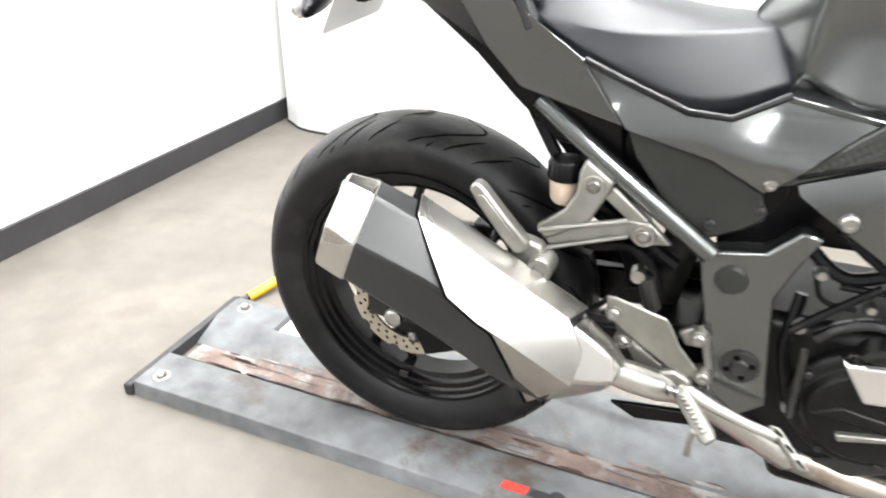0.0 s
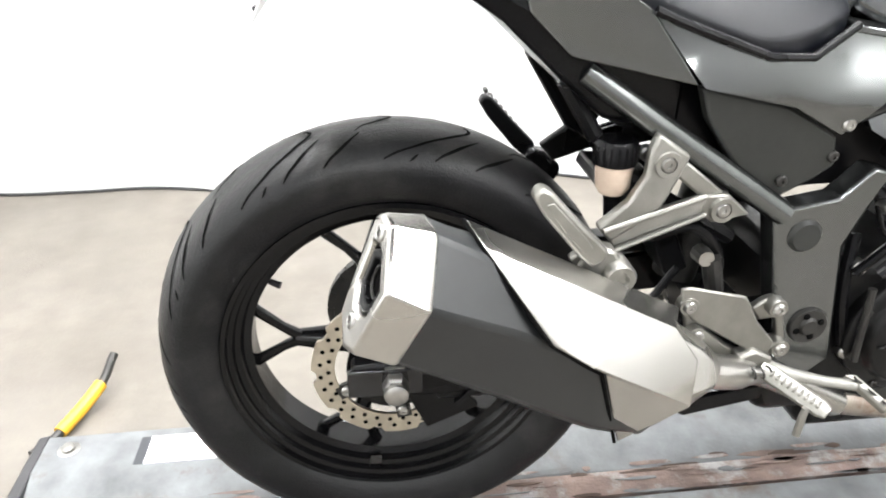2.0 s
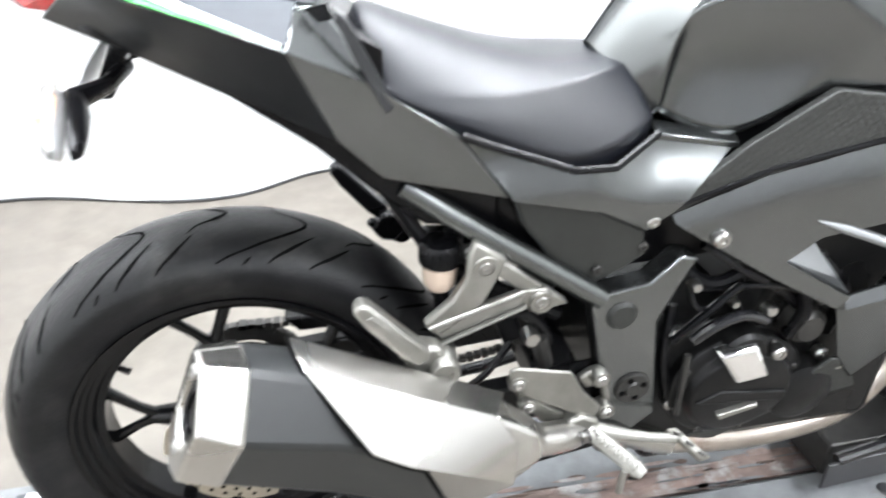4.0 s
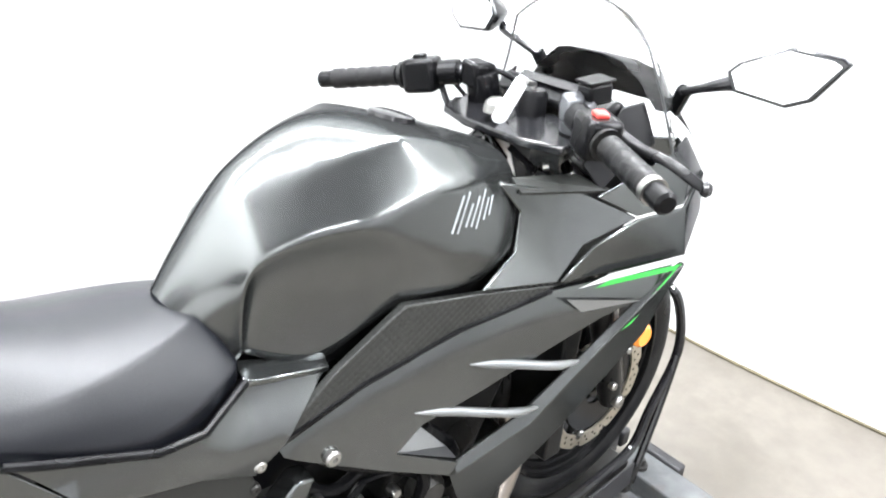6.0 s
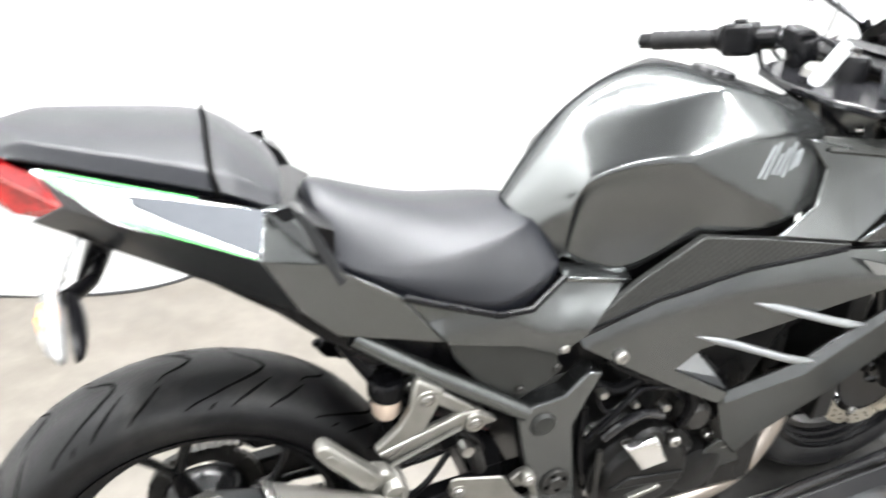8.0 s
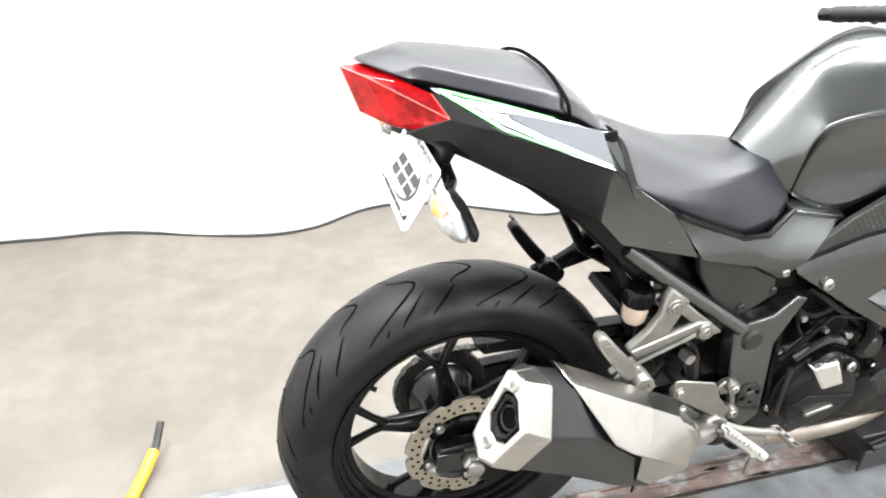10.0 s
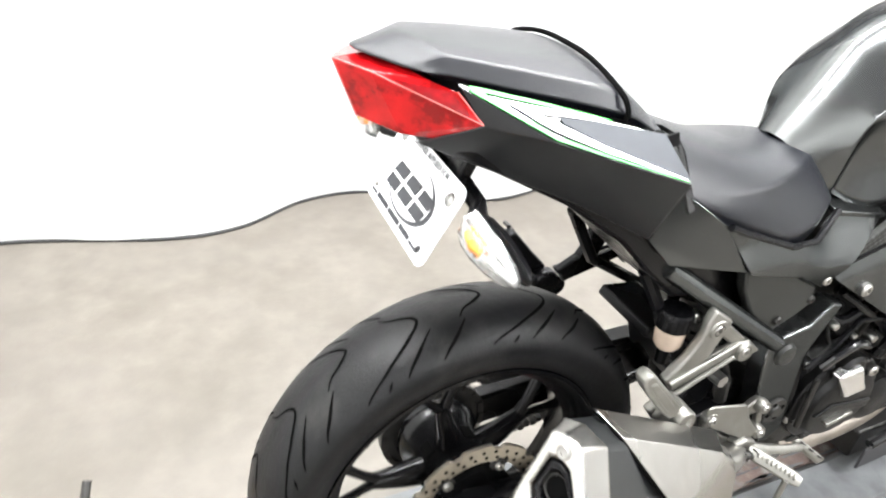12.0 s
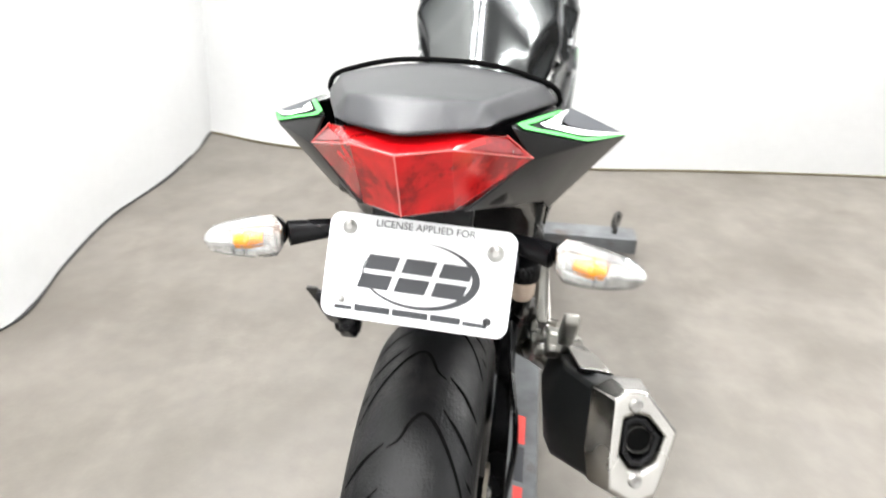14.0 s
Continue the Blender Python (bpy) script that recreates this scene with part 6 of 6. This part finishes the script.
screen.visible_shadow = False
part("screen_edge", tubed([lower[0]] + [rows_p for rows_p in (lower[0].lerp(middle[0], 0.5), middle[0], upper[0])] + upper[1:14] + [upper[14], middle[14], lower[14]], 0.0019, 6), screen_rim, screen)
for s in (RIGHT, LEFT):
    mo = [(s * 0.226, 1.068), (s * 0.238, 1.082), (s * 0.295, 1.112), (s * 0.355, 1.108), (s * 0.367, 1.102), (s * 0.338, 1.050), (s * 0.310, 1.036), (s * 0.240, 1.044)]
    if s == LEFT:
        mo = [(0.226 + (y - 0.226) * 1.36, 1.05 + (z - 1.05) * 1.3) for y, z in mo]
    X0 = 1.185
    tx = lambda y, z: X0 + 0.16 * (z - 1.075) + 0.22 * (abs(y) - 0.30)
    head = part("mirror", loft([[(tx(y, z), y, z) for y, z in mo], [(tx(y, z) + 0.012, y, z) for y, z in mo], [(X0 + 0.035, s * 0.30 + (y - s * 0.30) * 0.75, 1.075 + (z - 1.075) * 0.7) for y, z in mo]]), gloss_black, bike, "black-framed six-sided mirror", bevel=0.003)
    part("mirror_glass", slab([(tx(s * 0.297 + (y - s * 0.297) * 0.885, 1.075 + (z - 1.075) * 0.85) - 0.001, s * 0.297 + (y - s * 0.297) * 0.885, 1.075 + (z - 1.075) * 0.85) for y, z in mo], (-0.0015, 0, 0)), mirror_glass, head, "silvered mirror glass")
    part("stalk", tubed([(X0 + 0.016, s * 0.232, 1.052), (X0 + 0.01, s * 0.215, 1.046), (X0 + 0.01, s * 0.180, 1.032), (X0 + 0.02, s * 0.145, 1.018)], [0.013, 0.010, 0.0065, 0.0075], 10), gloss_black, head)
    part("stalk_base", tubed([(X0 + 0.02, s * 0.150, 1.022), (X0 + 0.035, s * 0.130, 0.985)], 0.012, 10), black_plastic, head)

# ---- number plate, signals ----
PL = Matrix.Translation((-0.102, -0.003, 0.8150)) @ Euler((radians(2.5), radians(27.5), 0)).to_matrix().to_4x4()


def plate_xy(u, v, lift=0.0):
    """A place on the plate: u to the right as seen from behind, v up, in metres."""
    return PL @ Vector((-0.001 - lift, -u, v))


W, H, R = 0.0905, 0.0505, 0.012
corner = []
for cx, cy, a0 in ((W - R, H - R, 0), (-W + R, H - R, 90), (-W + R, -H + R, 180), (W - R, -H + R, 270)):
    corner += [(cx + R * math.cos(radians(a0 + k * 15)), cy + R * math.sin(radians(a0 + k * 15))) for k in range(7)]
plate_ob = part("number_plate", slab([plate_xy(u, v) for u, v in corner], PL.to_3x3() @ Vector((0.002, 0, 0))), plate_white, bike, "white dealer plate with dark oval mark")
for u, v, r, m in ((-0.071, 0.037, 0.006, bolt_steel), (0.071, 0.029, 0.007, bolt_steel), (0.0705, -0.036, 0.0035, base_black), (-0.071, -0.033, 0.003, bolt_steel)):
    part("plate_bolt", turned(lathed([(0, 0.004), (r * 0.5, 0.004), (r * 0.6, 0.003), (r, 0.002), (r * 1.2, 0.0)], (0, 0, 0), "Z", 14), Matrix.Translation(plate_xy(u, v)) @ PL.to_3x3().to_4x4() @ pose(0, 0, 0, 0, -90, 0)), m, plate_ob)
# crescent of the oval mark
bm = bmesh.new()
prev = None
for k in range(49):
    a = radians(88 - 300 * k / 48)
    o = (0.003 + 0.057 * math.cos(a), -0.002 + 0.032 * math.sin(a))
    q = max(0.05, math.sin(math.pi * k / 48) ** 0.7) * 0.0062
    i = (0.003 + (0.057 - q) * math.cos(a) - q * 0.5, -0.002 + (0.032 - q * 0.55) * math.sin(a))
    pair = (bm.verts.new(plate_xy(*o, 0.0006)), bm.verts.new(plate_xy(*i, 0.0006)))
    if prev:
        bm.faces.new((prev[0], pair[0], pair[1], prev[1]))
    prev = pair
part("oval_mark", bm, plate_print, plate_ob)
# three slanted blocks inside the oval, each with a light slot
for k, u0 in enumerate((-0.054, -0.018, 0.018)):
    bm = bmesh.new()

    def sl(u, v):
        return plate_xy(u0 + u + v * 0.28, v - 0.003, 0.0006)
    for lo, hi in ((-0.0165, -0.0022), (0.0022, 0.0165)):
        bm.faces.new([bm.verts.new(sl(*q)) for q in ((0.001, lo), (0.031, lo), (0.031, hi), (0.001, hi))])
    part("mark_block", bm, plate_print, plate_ob)
# web line as bars
x = -0.077
for n_, h in ((3, 0.004), (6, 0.0065), (6, 0.0065), (5, 0.0065), (4, 0.004)):
    w = n_ * 0.0058
    bm = bmesh.new()
    bm.faces.new([bm.verts.new(plate_xy(*q, 0.0006)) for q in ((x, -0.0425), (x + w, -0.0425), (x + w, -0.0425 + h), (x, -0.0425 + h))])
    part("text_bar", bm, plate_print, plate_ob)
    x += w + 0.0022
cu = bpy.data.curves.new("plate_lettering", "FONT")
cu.body, cu.size, cu.align_x, cu.align_y, cu.extrude = "LICENSE APPLIED FOR", 0.0098, "CENTER", "CENTER", 0.0002
tmp = new("plate_lettering", cu)
dg = bpy.context.evaluated_depsgraph_get()
me = bpy.data.meshes.new_from_object(tmp.evaluated_get(dg))
bpy.data.objects.remove(tmp)
me.materials.clear()
me.materials.append(plate_print)
words = new("plate_lettering", me)
words.data.transform(Matrix.Translation(plate_xy(0.002, 0.0435, 0.0006)) @ PL.to_3x3().to_4x4() @ Matrix(((0, 0, -1, 0), (-1, 0, 0, 0), (0, 1, 0, 0), (0, 0, 0, 1))))
place(words, plate_ob)
part("plate_holder", slab([(-0.060, -0.05, 0.875), (-0.060, 0.05, 0.875), (-0.092, 0.05, 0.81), (-0.092, -0.05, 0.81)], (0.02, 0, 0)), black_plastic, bike, bevel=0.004)
for s in (RIGHT, LEFT):
    a, b = Vector((-0.091, s * 0.135, 0.840)), Vector((-0.080, s * 0.215, 0.824))
    stem = part("signal_stem", tubed([(-0.058, s * 0.030, 0.838), (-0.066, s * 0.092, 0.838), (-0.086, s * 0.128, 0.839)], [0.011, 0.010, 0.013], 12, 0, 0.8), black_plastic, bike, "black rubber signal stem")
    prof = [(-0.05, 0.010, 0.012), (0.05, 0.018, 0.0225), (0.30, 0.021, 0.0225), (0.62, 0.019, 0.0190), (0.88, 0.014, 0.0135), (1.00, 0.006, 0.0055)]
    secs_b, secs_l = [], []
    for q, hx, hz in prof:
        c = a.lerp(b, q)
        pts = [(math.cos(t), math.sin(t)) for t in np.linspace(0, 2 * math.pi, 9)[:-1]]
        secs_l.append([(c.x - 0.004 + (hx if u < 0 else hx * 0.30) * u, c.y, c.z + hz * v) for u, v in pts])
        secs_b.append([(c.x + 0.007 + (hx * 0.7 if u > 0 else hx * 0.2) * u, c.y, c.z - 0.002 + hz * 0.78 * v) for u, v in pts])
    sig = part("signal_body", loft(secs_b), black_plastic, stem, angle=50)
    part("signal_lens", loft(secs_l), clear_lens, stem, "clear turn signal lens", angle=30).visible_shadow = False
    part("signal_reflector", loft([[(x * 0.55 + 0.45 * (a.x + 0.002), y, z * 0.8 + 0.2 * a.lerp(b, prof[i][0]).z) for x, y, z in sec] for i, sec in enumerate(secs_l)]), reflector_silver, stem, angle=30)
    c = a.lerp(b, 0.22)
    part("bulb", tubed([c + Vector((-0.013, -s * 0.006, 0.004)), c + Vector((-0.016, s * 0.010, 0.002)), c + Vector((-0.013, s * 0.022, -0.002))], [0.005, 0.008, 0.006], 12), amber, stem, "amber bulb")
    for q in (0.40, 0.55):
        k = a.lerp(b, q)
        part("lens_rib", tubed([k + Vector((-0.016, 0, 0.012)), k + Vector((-0.022, 0, 0.0)), k + Vector((-0.016, 0, -0.012))], 0.0012, 6), reflector_silver, stem)
    part("amber_reflection", tubed([a.lerp(b, 0.50) + Vector((-0.010, 0, 0.0)), a.lerp(b, 0.72) + Vector((-0.008, 0, -0.001))], [0.004, 0.003], 8), amber, stem)
# mark on the tank flank: slanted silver strokes laid on the paint
dg = bpy.context.evaluated_depsgraph_get()
tank_eval = tank_ob.evaluated_get(dg)
MARK = (((0.02, 0.05), (0.14, 0.95)), ((0.14, 0.00), (0.27, 1.00)), ((0.30, 0.10), (0.38, 0.66)), ((0.43, 0.05), (0.53, 0.78)), ((0.56, -0.05), (0.68, 0.88)),
        ((0.72, 0.10), (0.80, 0.62)), ((0.86, 0.15), (0.93, 0.60)))
for s in (RIGHT, LEFT):
    mark = None
    for stroke in MARK:
        pts = []
        for q in (smooth_path([(u, v, 0) for u, v in stroke], 4) if len(stroke) > 2 else [Vector((u, v, 0)) for u, v in stroke]):
            hit, at, normal, face = tank_eval.ray_cast(Vector((0.766 + 0.078 * q.x + 0.012 * q.y, s * 0.4, 0.884 + 0.048 * q.y + 0.004 * q.x)), Vector((0, -s, 0)))
            pts.append(at + normal * 0.0004)
        mark = part("mark_stroke", tubed(pts, 0.0017, 6), decal_silver, bike if mark is None else mark, "thin silver script-like mark" if mark is None else "")
